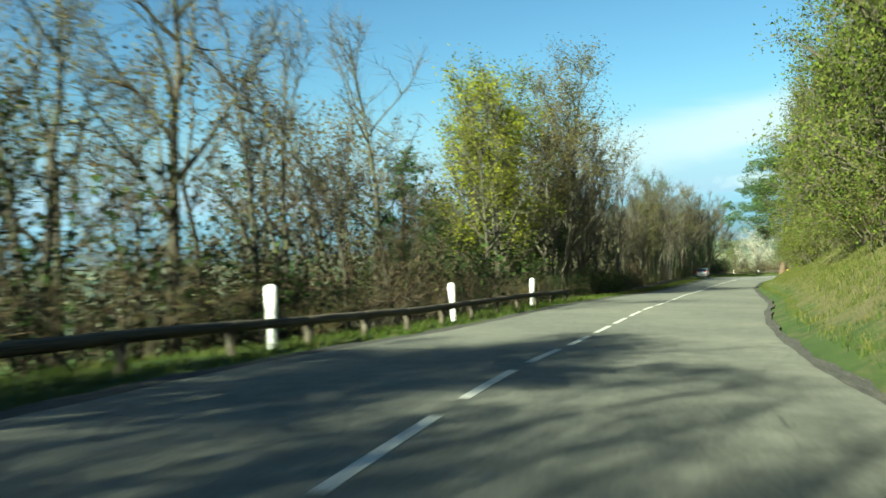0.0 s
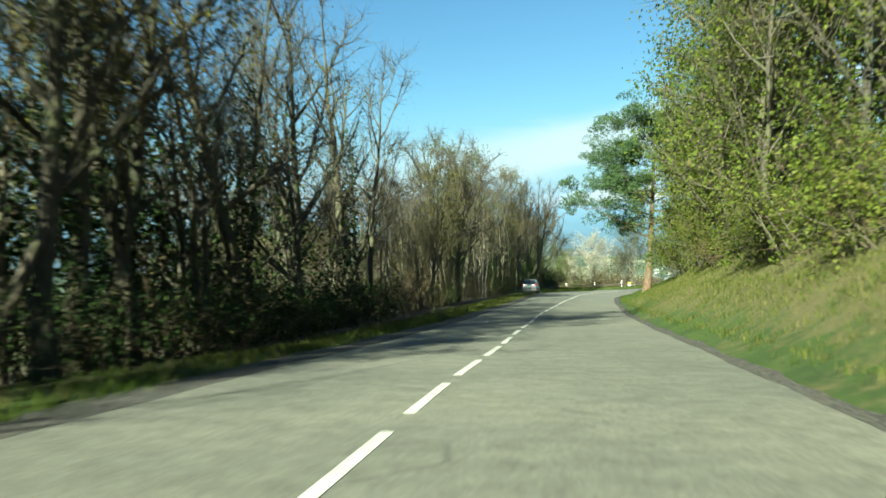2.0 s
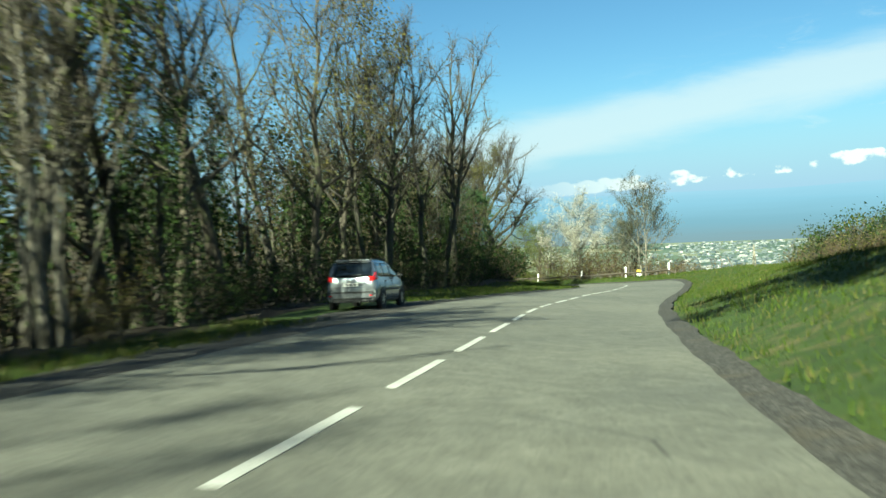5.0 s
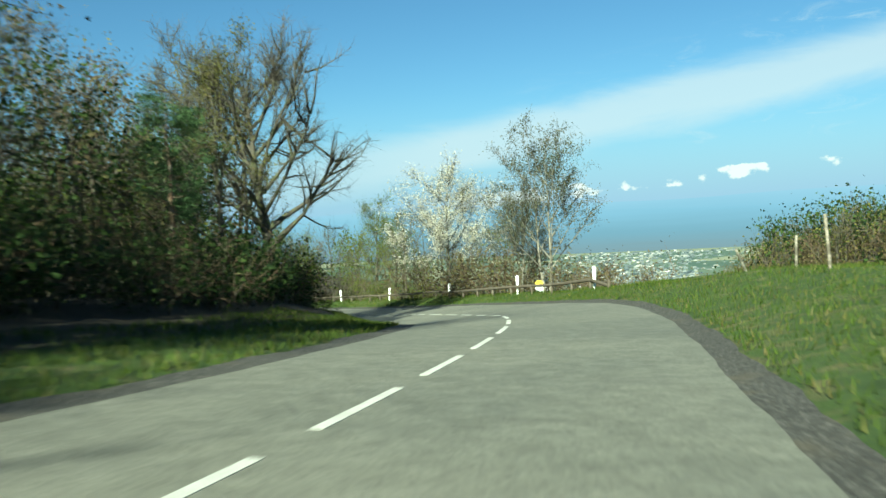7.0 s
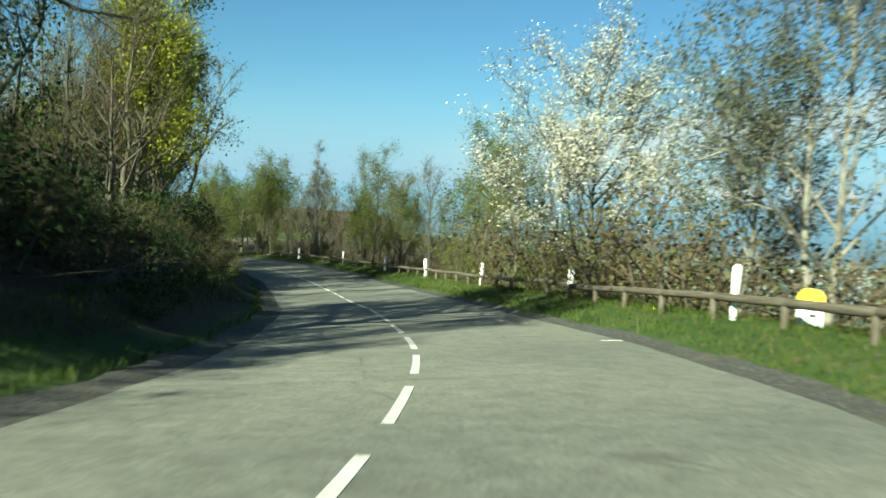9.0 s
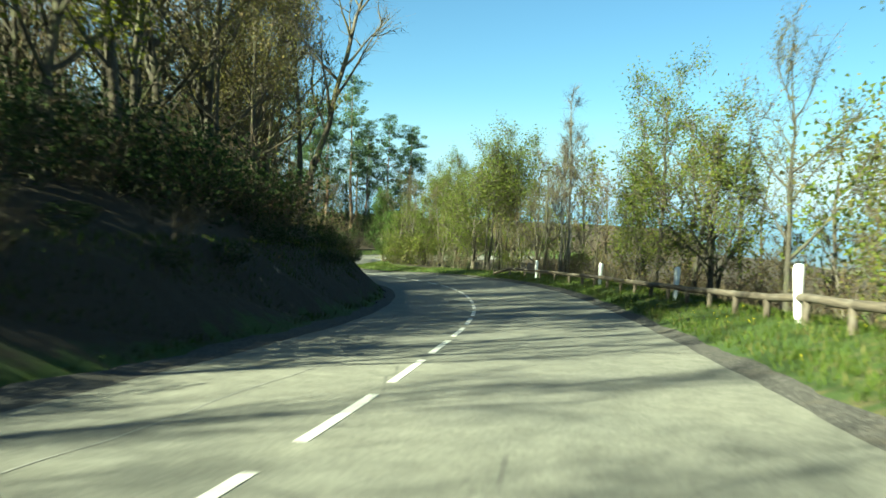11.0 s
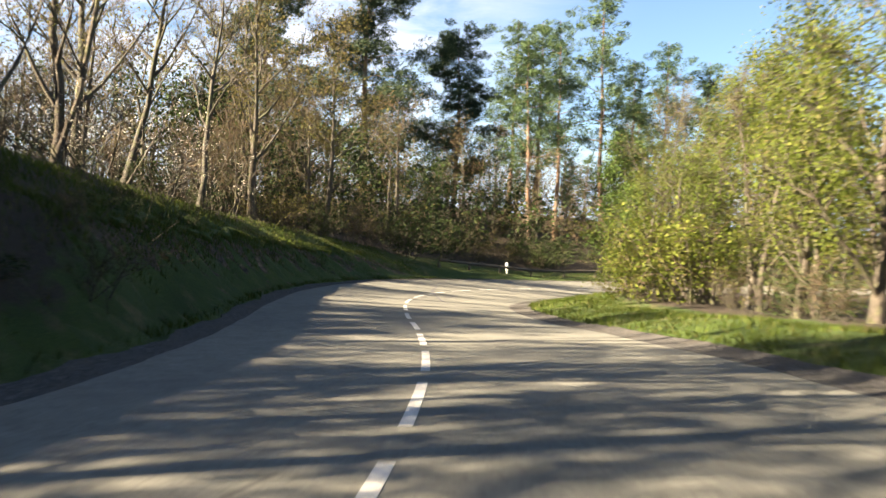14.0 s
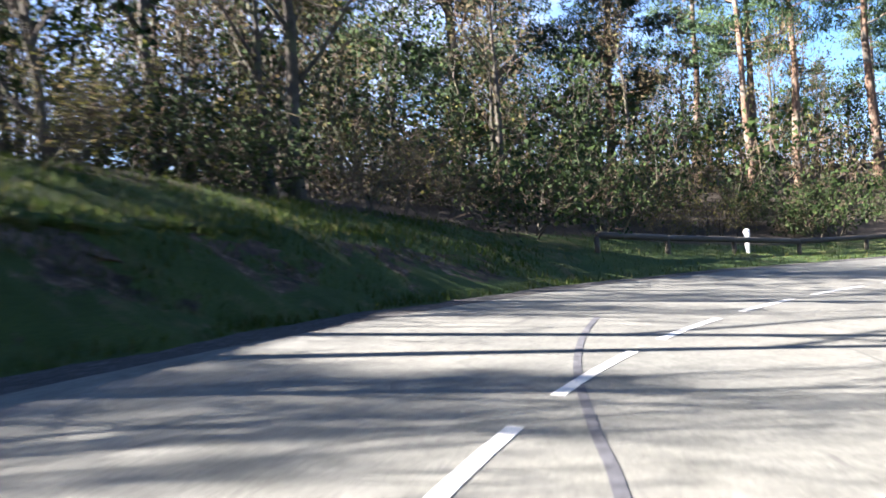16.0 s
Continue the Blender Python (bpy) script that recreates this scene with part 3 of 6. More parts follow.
tagged(ribbon("shoulder_right", S_ROAD, R_ROW[:, 5] - 0.1, R_ROW[:, 5] + GRAVEL_R + wander(S_ROAD, 0.045, 2.0), 0.006, GRAVEL, 4),
       "dark gravel shoulder along the asphalt edge", "shoulder", kind="structure")
tagged(ribbon("shoulder_left", S_ROAD, -R_ROW[:, 4] + 0.1, -R_ROW[:, 4] - GRAVEL_L + wander(S_ROAD, 0.08, 3.0), 0.006, GRAVEL, 4),
       "dark gravel and soil strip along the asphalt edge", "shoulder", kind="structure")


def build_dashes():
    """Centre line: dashes of three metres with gaps of a metre and a third."""
    length = np.r_[0, np.cumsum(np.linalg.norm(np.diff(DENSE[:, :2], axis=0), axis=1))]
    shift_at = [0, 66, 80, 92, 130, 170, 193, 214, 233, 253, 304, 313, 331, 342, 350, 430]
    shift = [2.3, 2.1, 1.9, 1.6, 2.6, 3.4, 3.4, 3.7, 5.1, 5.24, 4.4, 4.3, 4.95, 4.5, 4.95, 5.0]
    for n in range(int((length[-1] - 20) / 4.333)):
        start = 1.2 + n * 4.333
        start += float(np.interp(start + 3.5, shift_at, shift))
        a, b = np.interp([start, start + 3.0], length, DENSE_S)
        s = np.linspace(a, b, 5)
        row, side = stations(s)
        verts = []
        for d in (-0.065, 0.065):
            x, y = row[:, 0] + d * side[:, 0], row[:, 1] + d * side[:, 1]
            verts.append(np.stack([x, y, row[:, 2] - d * row[:, 3] + 0.018], 1))
        verts = np.concatenate(verts)
        low = verts - np.array([0, 0, 0.01])
        faces = [(k, k + 5, k + 6, k + 1) for k in range(4)] + [(10 + k, k, k + 1, 11 + k) for k in range(4)]
        faces += [(5 + k, 15 + k, 16 + k, 6 + k) for k in range(4)] + [(0, 10, 15, 5), (4, 9, 19, 14)]
        mesh_object("dash", np.concatenate([verts, low]), faces, PAINT, road)


build_dashes()


# ---- far hills round the plain, and the town ----
def build_hills():
    n, rings = 240, []
    m = bpy.data.materials.new("glowing_haze")
    m.use_nodes = True
    t = Nodes(m.node_tree)
    # Haze is painted here: the ring itself glows, in paler blues towards the crest.
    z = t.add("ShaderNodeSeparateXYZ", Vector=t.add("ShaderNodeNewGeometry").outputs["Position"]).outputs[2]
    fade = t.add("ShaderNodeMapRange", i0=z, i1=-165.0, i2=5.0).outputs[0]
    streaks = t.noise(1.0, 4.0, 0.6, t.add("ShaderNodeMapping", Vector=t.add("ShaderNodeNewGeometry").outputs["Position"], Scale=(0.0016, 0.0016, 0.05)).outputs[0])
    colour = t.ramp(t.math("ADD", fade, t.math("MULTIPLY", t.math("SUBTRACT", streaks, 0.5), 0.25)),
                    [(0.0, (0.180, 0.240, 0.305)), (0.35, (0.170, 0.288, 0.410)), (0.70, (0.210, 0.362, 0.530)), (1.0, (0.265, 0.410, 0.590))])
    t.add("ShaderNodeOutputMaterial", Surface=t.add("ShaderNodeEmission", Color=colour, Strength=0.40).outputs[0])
    for k in range(n):
        a = 2 * math.pi * k / n
        crest = 1 + 7 * math.sin(a * 3 + 1) + 4 * math.sin(a * 11) + 2 * math.sin(a * 29 + 2)
        rings += [(2780 * math.cos(a), 2780 * math.sin(a) + 200, -190), (2900 * math.cos(a), 2900 * math.sin(a) + 200, crest)]
    faces = [(2 * k, 2 * k + 1, (2 * k + 3) % (2 * n), (2 * k + 2) % (2 * n)) for k in range(n)]
    tagged(mesh_object("backdrop", rings, faces, m, smooth=True), "backdrop of far hills glowing in painted blue haze", "hills", kind="structure")


build_hills()


# ---- trees and shrubs ----
def unit(v):
    return v / np.maximum(np.linalg.norm(v, axis=-1, keepdims=True), 1e-9)


class Plant:
    """Collects the tubes of stems and limbs, the fine twigs and the leaves of one plant."""

    def __init__(self, seed):
        self.rng = np.random.default_rng(seed)
        self.v, self.f = [], []
        self.twig_at, self.twig_way, self.twig_long, self.twig_thick = [], [], [], []
        self.leaf_at, self.leaf_size = [], []

    def tube(self, points, radii, sides=5):
        points = np.asarray(points, float)
        way = unit(np.gradient(points, axis=0))
        ref = np.where(np.abs(way[:, 2:3]) > 0.9, np.array([[1.0, 0, 0]]), np.array([[0, 0, 1.0]]))
        a = unit(np.cross(way, ref))
        b = np.cross(way, a)
        turn = np.linspace(0, 2 * np.pi, sides, endpoint=False)
        rough = 1 + 0.12 * self.rng.standard_normal((len(points), sides))
        ring = points[:, None] + (np.cos(turn)[None, :, None] * a[:, None] + np.sin(turn)[None, :, None] * b[:, None]) * (np.asarray(radii)[:, None] * rough)[:, :, None]
        base = sum(len(x) for x in self.v)
        self.v.append(ring.reshape(-1, 3))
        for i in range(len(points) - 1):
            for j in range(sides):
                k = (j + 1) % sides
                self.f.append((base + i * sides + j, base + i * sides + k, base + (i + 1) * sides + k, base + (i + 1) * sides + j))

    def limb(self, start, way, length, radius, bend, steps=5, sides=5, crook=0.12):
        """A crooked limb that bends upwards; returns its points."""
        pts, p, w = [np.array(start, float)], np.array(start, float), unit(np.array(way, float))
        for k in range(steps):
            w = unit(w + np.array([0, 0, bend]) / steps + self.rng.normal(0, crook, 3))
            p = p + w * length / steps
            pts.append(p)
        pts = np.array(pts)
        self.tube(pts, radius * (1 - 0.85 * np.linspace(0, 1, steps + 1) ** 0.9), sides)
        return pts

    def twigs(self, pts, count, length, thick, droop=0.15, spread=0.9, from_=0.3):
        """Fine twigs along a limb."""
        n = len(pts) - 1
        at = self.rng.uniform(from_, 1.0, count) * n
        k = np.minimum(at.astype(int), n - 1)
        u = (at - k)[:, None]
        base = pts[k] * (1 - u) + pts[k + 1] * u
        way = unit(pts[k + 1] - pts[k])
        way = unit(way + self.rng.normal(0, spread, (count, 3)) + np.array([0, 0, droop]))
        self.twig_at.append(base), self.twig_way.append(way)
        self.twig_long.append(length * self.rng.uniform(0.45, 1.25, count)), self.twig_thick.append(np.full(count, thick))

    def leaves_on_twigs(self, each, size, spread=0.10, share=1.0, low=None):
        at, way, long = np.concatenate(self.twig_at), np.concatenate(self.twig_way), np.concatenate(self.twig_long)
        keep = self.rng.random(len(at)) < share
        if low is not None:
            keep &= at[:, 2] > low
        at, way, long = (np.repeat(q[keep], each, axis=0) for q in (at, way, long))
        u = self.rng.uniform(0.25, 1.1, len(at))
        self.leaf_at.append(at + way * (u * long)[:, None] + self.rng.normal(0, spread, at.shape))
        self.leaf_size.append(size * self.rng.uniform(0.6, 1.35, len(at)))

    def leaf_cloud(self, centre, radius, count, size):
        w = unit(self.rng.normal(0, 1, (count, 3))) * self.rng.uniform(0.35, 1.0, (count, 1)) ** 0.5
        self.leaf_at.append(np.asarray(centre) + w * np.asarray(radius))
        self.leaf_size.append(size * self.rng.uniform(0.6, 1.35, count))

    def twig_mesh(self):
        at, way, long, thick = (np.concatenate(q) for q in (self.twig_at, self.twig_way, self.twig_long, self.twig_thick))
        n = len(at)
        a = unit(np.cross(way, self.rng.normal(0, 1, (n, 3))))
        v = np.empty((n, 3, 3))
        v[:, 0], v[:, 1] = at - a * thick[:, None] * 1.15, at + a * thick[:, None] * 1.15
        side = unit(self.rng.normal(0, 1, (n, 3))) * (long * 0.15)[:, None]
        v[:, 2] = at + way * long[:, None] + side
        return v.reshape(-1, 3), np.arange(3 * n).reshape(-1, 3)

    def leaf_mesh(self, slim=0.55, flat=0.0, three=False):
        at, size = np.concatenate(self.leaf_at), np.concatenate(self.leaf_size)
        n = len(at)
        a = unit(self.rng.normal(0, 1, (n, 3)) * np.array([1, 1, 1 - flat]))
        b = unit(np.cross(a, self.rng.normal(0, 1, (n, 3))))
        c = np.cross(a, b)
        if three:
            v = np.empty((n, 3, 3))
            v[:, 0], v[:, 1] = at - a * size[:, None] * 0.5 - b * size[:, None] * slim * 0.6, at - a * size[:, None] * 0.4 + b * size[:, None] * slim * 0.6
            v[:, 2] = at + a * size[:, None] * 0.6
            return v.reshape(-1, 3), np.arange(3 * n).reshape(-1, 3)
        v = np.empty((n, 4, 3))
        v[:, 0], v[:, 2] = at - a * size[:, None] * 0.5, at + a * size[:, None] * 0.5
        v[:, 1] = at + b * size[:, None] * slim * 0.5 + c * size[:, None] * 0.12
        v[:, 3] = at - b * size[:, None] * slim * 0.5 + c * size[:, None] * 0.12
        k = np.arange(n)[:, None] * 4
        return v.reshape(-1, 3), k + np.array([[0, 1, 2, 3]])

    def done(self, name, bark, twig, leaf, label, category, slim=0.55, flat=0.0, three=True):
        root = new(name)
        mesh_object("trunk", np.concatenate(self.v), self.f, bark, root, smooth=True)
        if self.twig_at:
            tagged(mesh_object("twig_spray", *self.twig_mesh(), twig, root), kind="stuff")
        if self.leaf_at:
            tagged(mesh_object("foliage", *self.leaf_mesh(slim, flat, three), leaf, root), kind="stuff")
        return tagged(root, label, category, kind="")


def broadleaf(seed, height, spread, start=0.3, limbs=11, radius=0.16, up=0.8, twig=1.2, twig_count=15, thick=0.011, stems=1, lean=0.06, sides=4):
    """Stem, limbs, side limbs and twigs of a tree that stands about height metres tall."""
    p = Plant(seed)
    rng = p.rng
    for stem in range(stems):
        foot = np.array([rng.normal(0, 0.28), rng.normal(0, 0.28), -0.25]) if stems > 1 else np.array([0, 0, -0.3])
        tall = height * (1 if stem == 0 else rng.uniform(0.65, 1.0))
        rad = radius * (1 if stem == 0 else rng.uniform(0.55, 0.9))
        tilt = rng.normal(0, lean * (2.2 if stems > 1 else 1), 2)
        pts, q = [foot], foot
        for k in range(8):
            w = np.array([tilt[0] + rng.normal(0, 0.07), tilt[1] + rng.normal(0, 0.07), 1.0])
            q = q + unit(w) * (tall + 0.3) / 8
            pts.append(q)
        pts = np.array(pts)
        grow = np.linspace(0, 1, 9)
        p.tube(pts, rad * (1 - 0.9 * grow**1.1) * (1 + 0.5 * np.exp(-grow * 16)), 7)
        n_limbs = max(4, int(limbs / (1 if stems == 1 else 1.6)))
        turn = rng.uniform(0, 6.28)
        for i in range(n_limbs):
            t = start + (0.97 - start) * (i + rng.uniform(0, 0.8)) / n_limbs
            k = min(int(t * 8), 7)
            base = pts[k] + (pts[k + 1] - pts[k]) * (t * 8 - k)
            turn += 2.4 + rng.normal(0, 0.35)
            rise = up * rng.uniform(0.6, 1.3) + 0.5 * t
            way = np.array([math.cos(turn), math.sin(turn), rise])
            long = spread * (1.1 - 0.62 * t) * rng.uniform(0.75, 1.25)
            big = p.limb(base, way, long, rad * (0.62 - 0.40 * t), 0.55, 5, 4)
            p.twigs(big, twig_count, twig, thick)
            for j in range(sides):
                m = rng.uniform(0.35, 0.95) * 5
                c = min(int(m), 4)
                b0 = big[c] + (big[c + 1] - big[c]) * (m - c)
                w = unit(big[c + 1] - big[c]) + rng.normal(0, 0.55, 3)
                small = p.limb(b0, w, long * rng.uniform(0.3, 0.55), rad * (0.26 - 0.14 * t), 0.4, 3, 3, 0.18)
                p.twigs(small, twig_count, twig * 0.85, thick * 0.85, from_=0.15)
        p.twigs(pts[5:], twig_count * 2, twig, thick, spread=0.7)
    return p


def shrub_plant(seed, height, spread, stems=9, twig=0.85, twig_count=9, thick=0.010):
    p = Plant(seed)
    rng = p.rng
    for k in range(stems):
        a = rng.uniform(0, 6.28)
        r = spread * 0.35 * rng.random()
        foot = np.array([r * math.cos(a), r * math.sin(a), -0.15])
        way = np.array([math.cos(a) * 0.45, math.sin(a) * 0.45, 1.0]) + rng.normal(0, 0.2, 3)
        stem = p.limb(foot, way, height * rng.uniform(0.6, 1.05), 0.035, -0.05, 5, 3, 0.13)
        p.twigs(stem, twig_count, twig, thick, 0.1, 0.8, 0.12)
        for j in range(3):
            c = rng.integers(1, 4)
            side = p.limb(stem[c], unit(stem[c + 1] - stem[c]) + rng.normal(0, 0.5, 3), height * rng.uniform(0.25, 0.5), 0.018, 0.1, 2, 3, 0.16)
            p.twigs(side, twig_count, twig * 0.8, thick * 0.8, 0.1, 0.8, 0.1)
    return p


def pine_plant(seed, height, spread, start=0.45, limbs=16, radius=0.2, cone=0.3, lower=0.0, pads=8, needles=22):
    """A pine: a bare ruddy stem below, flat dark pads of needles on crooked limbs above."""
    p = Plant(seed)
    rng = p.rng
    pts, q, tilt = [np.array([0, 0, -0.3])], np.array([0, 0, -0.3]), rng.normal(0, 0.03, 2)
    for k in range(9):
        q = q + unit(np.array([tilt[0] + rng.normal(0, 0.03), tilt[1] + rng.normal(0, 0.03), 1.0])) * (height + 0.3) / 9
        pts.append(q)
    pts = np.array(pts)
    grow = np.linspace(0, 1, 10)
    p.tube(pts, radius * (1 - 0.88 * grow) * (1 + 0.4 * np.exp(-grow * 18)), 8)
    turn = 0.0
    for i in range(limbs):
        t = start + (0.98 - start) * (i + rng.uniform(0, 0.7)) / limbs
        k = min(int(t * 9), 8)
        base = pts[k] + (pts[k + 1] - pts[k]) * (t * 9 - k)
        turn += 2.4 + rng.normal(0, 0.4)
        long = spread * (1.0 - cone * (t - start) / (1 - start) * 2.2) * rng.uniform(0.45, 1.2)
        long = max(long, 0.5)
        big = p.limb(base, (math.cos(turn), math.sin(turn), rng.uniform(-0.25, 0.3)), long, radius * 0.3 * (1.15 - t), 0.35, 5, 4, 0.14)
        p.twigs(big, 6, 0.5, 0.010)
        for m in range(pads):
            c = big[rng.integers(2, 6)] + rng.normal(0, 0.40, 3) * np.array([1.1, 1.1, 0.9])
            size = rng.uniform(0.35, 0.80) * (0.6 + 0.4 * min(long / 2.5, 1.3))
            p.leaf_cloud(c, (size, size, size * 0.60), int(needles * 2.8), 0.27)
    for i in range(int(lower)):
        t = rng.uniform(0.06, start)
        k = min(int(t * 9), 8)
        a = rng.uniform(0, 6.28)
        p.limb(pts[k], (math.cos(a), math.sin(a), -0.1), rng.uniform(0.4, 1.4), 0.03, -0.2, 3, 3)
    return p


MODELS = {}


def model(kind, *plants):
    MODELS[kind] = list(plants)


def bare(seed, h, sp, **k):
    p = broadleaf(seed, h, sp, **k)
    p.leaves_on_twigs(1, 0.06, 0.08, 0.5)
    return p.done("bare_tree", BARK_GREY, TWIG_GREY, LEAF_BUD, "tall bare grey tree with fine twigs and first buds", "tree")


def brown(seed, h, sp, **k):
    p = broadleaf(seed, h, sp, **k)
    p.leaves_on_twigs(3, 0.08, 0.11, 0.9)
    return p.done("budding_tree", BARK_GREY, TWIG_BROWN, LEAF_BROWN, "brownish tree in reddish bud with dense twigs", "tree")


def olive(seed, h, sp, **k):
    p = broadleaf(seed, h, sp, **k)
    p.leaves_on_twigs(3, 0.085, 0.10, 0.9)
    return p.done("young_leaf_tree", BARK_GREY, TWIG_GREY, LEAF_BUD, "grey-stemmed tree with sparse olive-green young leaves", "tree")


def spring(seed, h, sp, each=7, **k):
    p = broadleaf(seed, h, sp, **k)
    p.leaves_on_twigs(each, 0.115, 0.24, 1.0)
    return p.done("leafy_tree", BARK_GREY, TWIG_GREY, LEAF_SPRING, "tree in fresh bright green spring leaf", "tree", 0.7)


def holly(seed, h, sp, **k):
    p = broadleaf(seed, h, sp, **k)
    p.leaves_on_twigs(9, 0.12, 0.20, 1.0)
    return p.done("evergreen_tree", BARK_GREY, TWIG_GREY, LEAF_GREEN, "small dense dark green evergreen tree on the verge", "tree", 0.7)


def maple(seed, h, sp, **k):
    p = broadleaf(seed, h, sp, **k)
    p.leaves_on_twigs(10, 0.13, 0.22, 1.0)
    return p.done("maple_tree", BARK_GREY, TWIG_GREY, LEAF_YELLOW, "round maple covered in yellow-green flowers", "tree", 0.7)


def ivy(seed, h, sp, **k):
    p = broadleaf(seed, h, sp, **k)
    p.leaves_on_twigs(1, 0.085, 0.14, 0.35)
    for z in np.arange(0.2, h * 0.62, 0.32):
        p.leaf_cloud((0, 0, z), (0.42, 0.42, 0.35), 56, 0.12)
    return p.done("ivy_clad_tree", BARK_GREY, TWIG_GREY, LEAF_DARK, "tall tree with dark ivy round its stem", "tree")


def blossom(seed, h, sp, **k):
    p = broadleaf(seed, h, sp, **k)
    p.leaves_on_twigs(16, 0.105, 0.15, 0.95, 1.2)
    # fullest below, greyer towards the top
    keep = p.rng.random(len(p.leaf_at[0])) < np.clip(1.3 - p.leaf_at[0][:, 2] / h, 0.25, 1.0)
    p.leaf_at, p.leaf_size = [p.leaf_at[0][keep]], [p.leaf_size[0][keep]]
    return p.done("cherry_tree", BARK_GREY, TWIG_GREY, BLOSSOM, "wild cherry in cream-white blossom, fullest below", "tree", 0.8)


def pale_tree(seed, h, sp, **k):
    p = broadleaf(seed, h, sp, start=0.16, limbs=22, stems=2, radius=0.13, up=0.9, twig=1.0, twig_count=15, lean=0.018, sides=5)
    p.leaves_on_twigs(6, 0.11, 0.12, 0.9)
    return p.done("pale_budding_tree", BARK_PALE, TWIG_GREY, LEAF_SLATE, "pale grey tree with dark buds, behind the timber rail", "tree")


def shade(seed, h, sp, **k):
    p = broadleaf(seed, h, sp, **k)
    p.leaves_on_twigs(6, 0.12, 0.20, 0.9)
    return p.done("oak_tree", BARK_GREY, TWIG_GREY, LEAF_OAK, "dense tree in brownish olive leaf", "tree")


def birch(seed, h, sp, **k):
    p = broadleaf(seed, h, sp, **k)
    p.leaves_on_twigs(2, 0.07, 0.08, 0.5)
    return p.done("pale_stem_tree", BARK_PALE, TWIG_GREY, LEAF_BUD, "slender pale-barked trees in a clump, nearly bare", "tree")


def shrub(seed, h, sp, kind):
    p = shrub_plant(seed, h, sp)
    if kind == "brown":
        p.leaves_on_twigs(2, 0.075, 0.10, 0.8)
        return p.done("bare_shrub", BARK_GREY, TWIG_BROWN, LEAF_BROWN, "brown twiggy undergrowth shrub with few leaves", "shrub")
    if kind == "green":
        p.leaves_on_twigs(7, 0.11, 0.2, 1.0)
        return p.done("green_shrub", BARK_GREY, TWIG_BROWN, LEAF_SPRING, "shrub in bright green young leaf", "shrub", 0.7)
    if kind == "olive":
        p.leaves_on_twigs(4, 0.09, 0.14, 0.9)
        return p.done("budding_shrub", BARK_GREY, TWIG_BROWN, LEAF_BUD, "shrub with sparse olive young leaves", "shrub")
    p.leaves_on_twigs(3, 0.12, 0.18, 1.0)
    p.leaf_cloud((0, 0, h * 0.4), (sp * 0.55, sp * 0.55, h * 0.4), 420, 0.14)
    return p.done("evergreen_shrub", BARK_GREY, TWIG_BROWN, LEAF_DARK, "dense dark evergreen shrub", "shrub")


def bramble(seed):
    p = shrub_plant(seed, 2.6, 3.2, stems=5, twig_count=5)
    p.leaf_cloud((0, 0, 0.9), (1.7, 1.7, 0.9), 760, 0.15)
    return p.done("bramble", BARK_GREY, TWIG_BROWN, LEAF_DARK, "low dark bramble on the shaded bank", "shrub")


def blackthorn(seed):
    p = shrub_plant(seed, 4.2, 3.4)
    p.leaves_on_twigs(3, 0.06, 0.08, 0.7)
    return p.done("blackthorn_shrub", BARK_GREY, TWIG_BROWN, BLOSSOM, "thorny shrub with small pale blossom on the bank", "shrub")


def pine(seed, h, sp, name="scots_pine", leaf=None, **k):
    return pine_plant(seed, h, sp, **k).done(name, BARK_PINE, TWIG_GREY, leaf or NEEDLE, "tall pine with ruddy stem and dark needle pads", "pine tree", 0.17)


model("bare", bare(11, 12.5, 4.6), bare(12, 11.5, 4.2, start=0.2, limbs=13), bare(13, 13.0, 5.4, start=0.32, radius=0.2), bare(14, 11.0, 3.8, stems=2))
model("brown", brown(21, 9.0, 4.2, start=0.12), brown(22, 8.0, 3.6, stems=3, start=0.1), brown(23, 9.5, 4.4, start=0.15, limbs=13))
model("olive", olive(31, 11.0, 4.4, start=0.2), olive(32, 12.0, 4.6, start=0.15, limbs=13), olive(33, 10.5, 3.8, stems=2, start=0.15))
model("spring", spring(41, 9.5, 4.2, start=0.06, limbs=14), spring(42, 8.5, 3.8, start=0.06, stems=3), spring(43, 11.5, 4.6, start=0.08, limbs=15))
model("stem_tree", spring(45, 10.0, 4.4, each=4, stems=6, start=0.48, limbs=15, up=0.9, radius=0.11, lean=0.035))
model("holly", holly(47, 8.0, 2.6, start=0.03, limbs=20, up=0.9, twig=0.8))
model("maple", maple(51, 10.5, 4.6, start=0.2, limbs=15))
model("ivy", ivy(61, 12.5, 4.2), ivy(62, 13.5, 4.6, radius=0.24))
model("blossom", blossom(71, 10.2, 6.8, start=0.12, limbs=22, up=0.75, twig_count=20, sides=6))
model("birch", birch(81, 12.0, 2.2, stems=6, up=1.8, radius=0.10, start=0.35, twig=0.9, lean=0.016), birch(82, 9.5, 2.4, stems=2, up=1.4, radius=0.09))
model("shrub_brown", shrub(91, 3.6, 3.2, "brown"), shrub(92, 2.8, 3.0, "brown"), shrub(93, 4.6, 3.4, "brown"))
model("shrub_green", shrub(101, 3.2, 3.0, "green"), shrub(102, 4.4, 3.4, "green"))
model("shrub_olive", shrub(111, 3.4, 3.0, "olive"), shrub(112, 4.6, 3.4, "olive"))
model("blackthorn", blackthorn(125))
model("bramble", bramble(126), bramble(127))
model("shrub_dark", shrub(121, 2.8, 3.2, "dark"), shrub(122, 3.8, 3.4, "dark"))
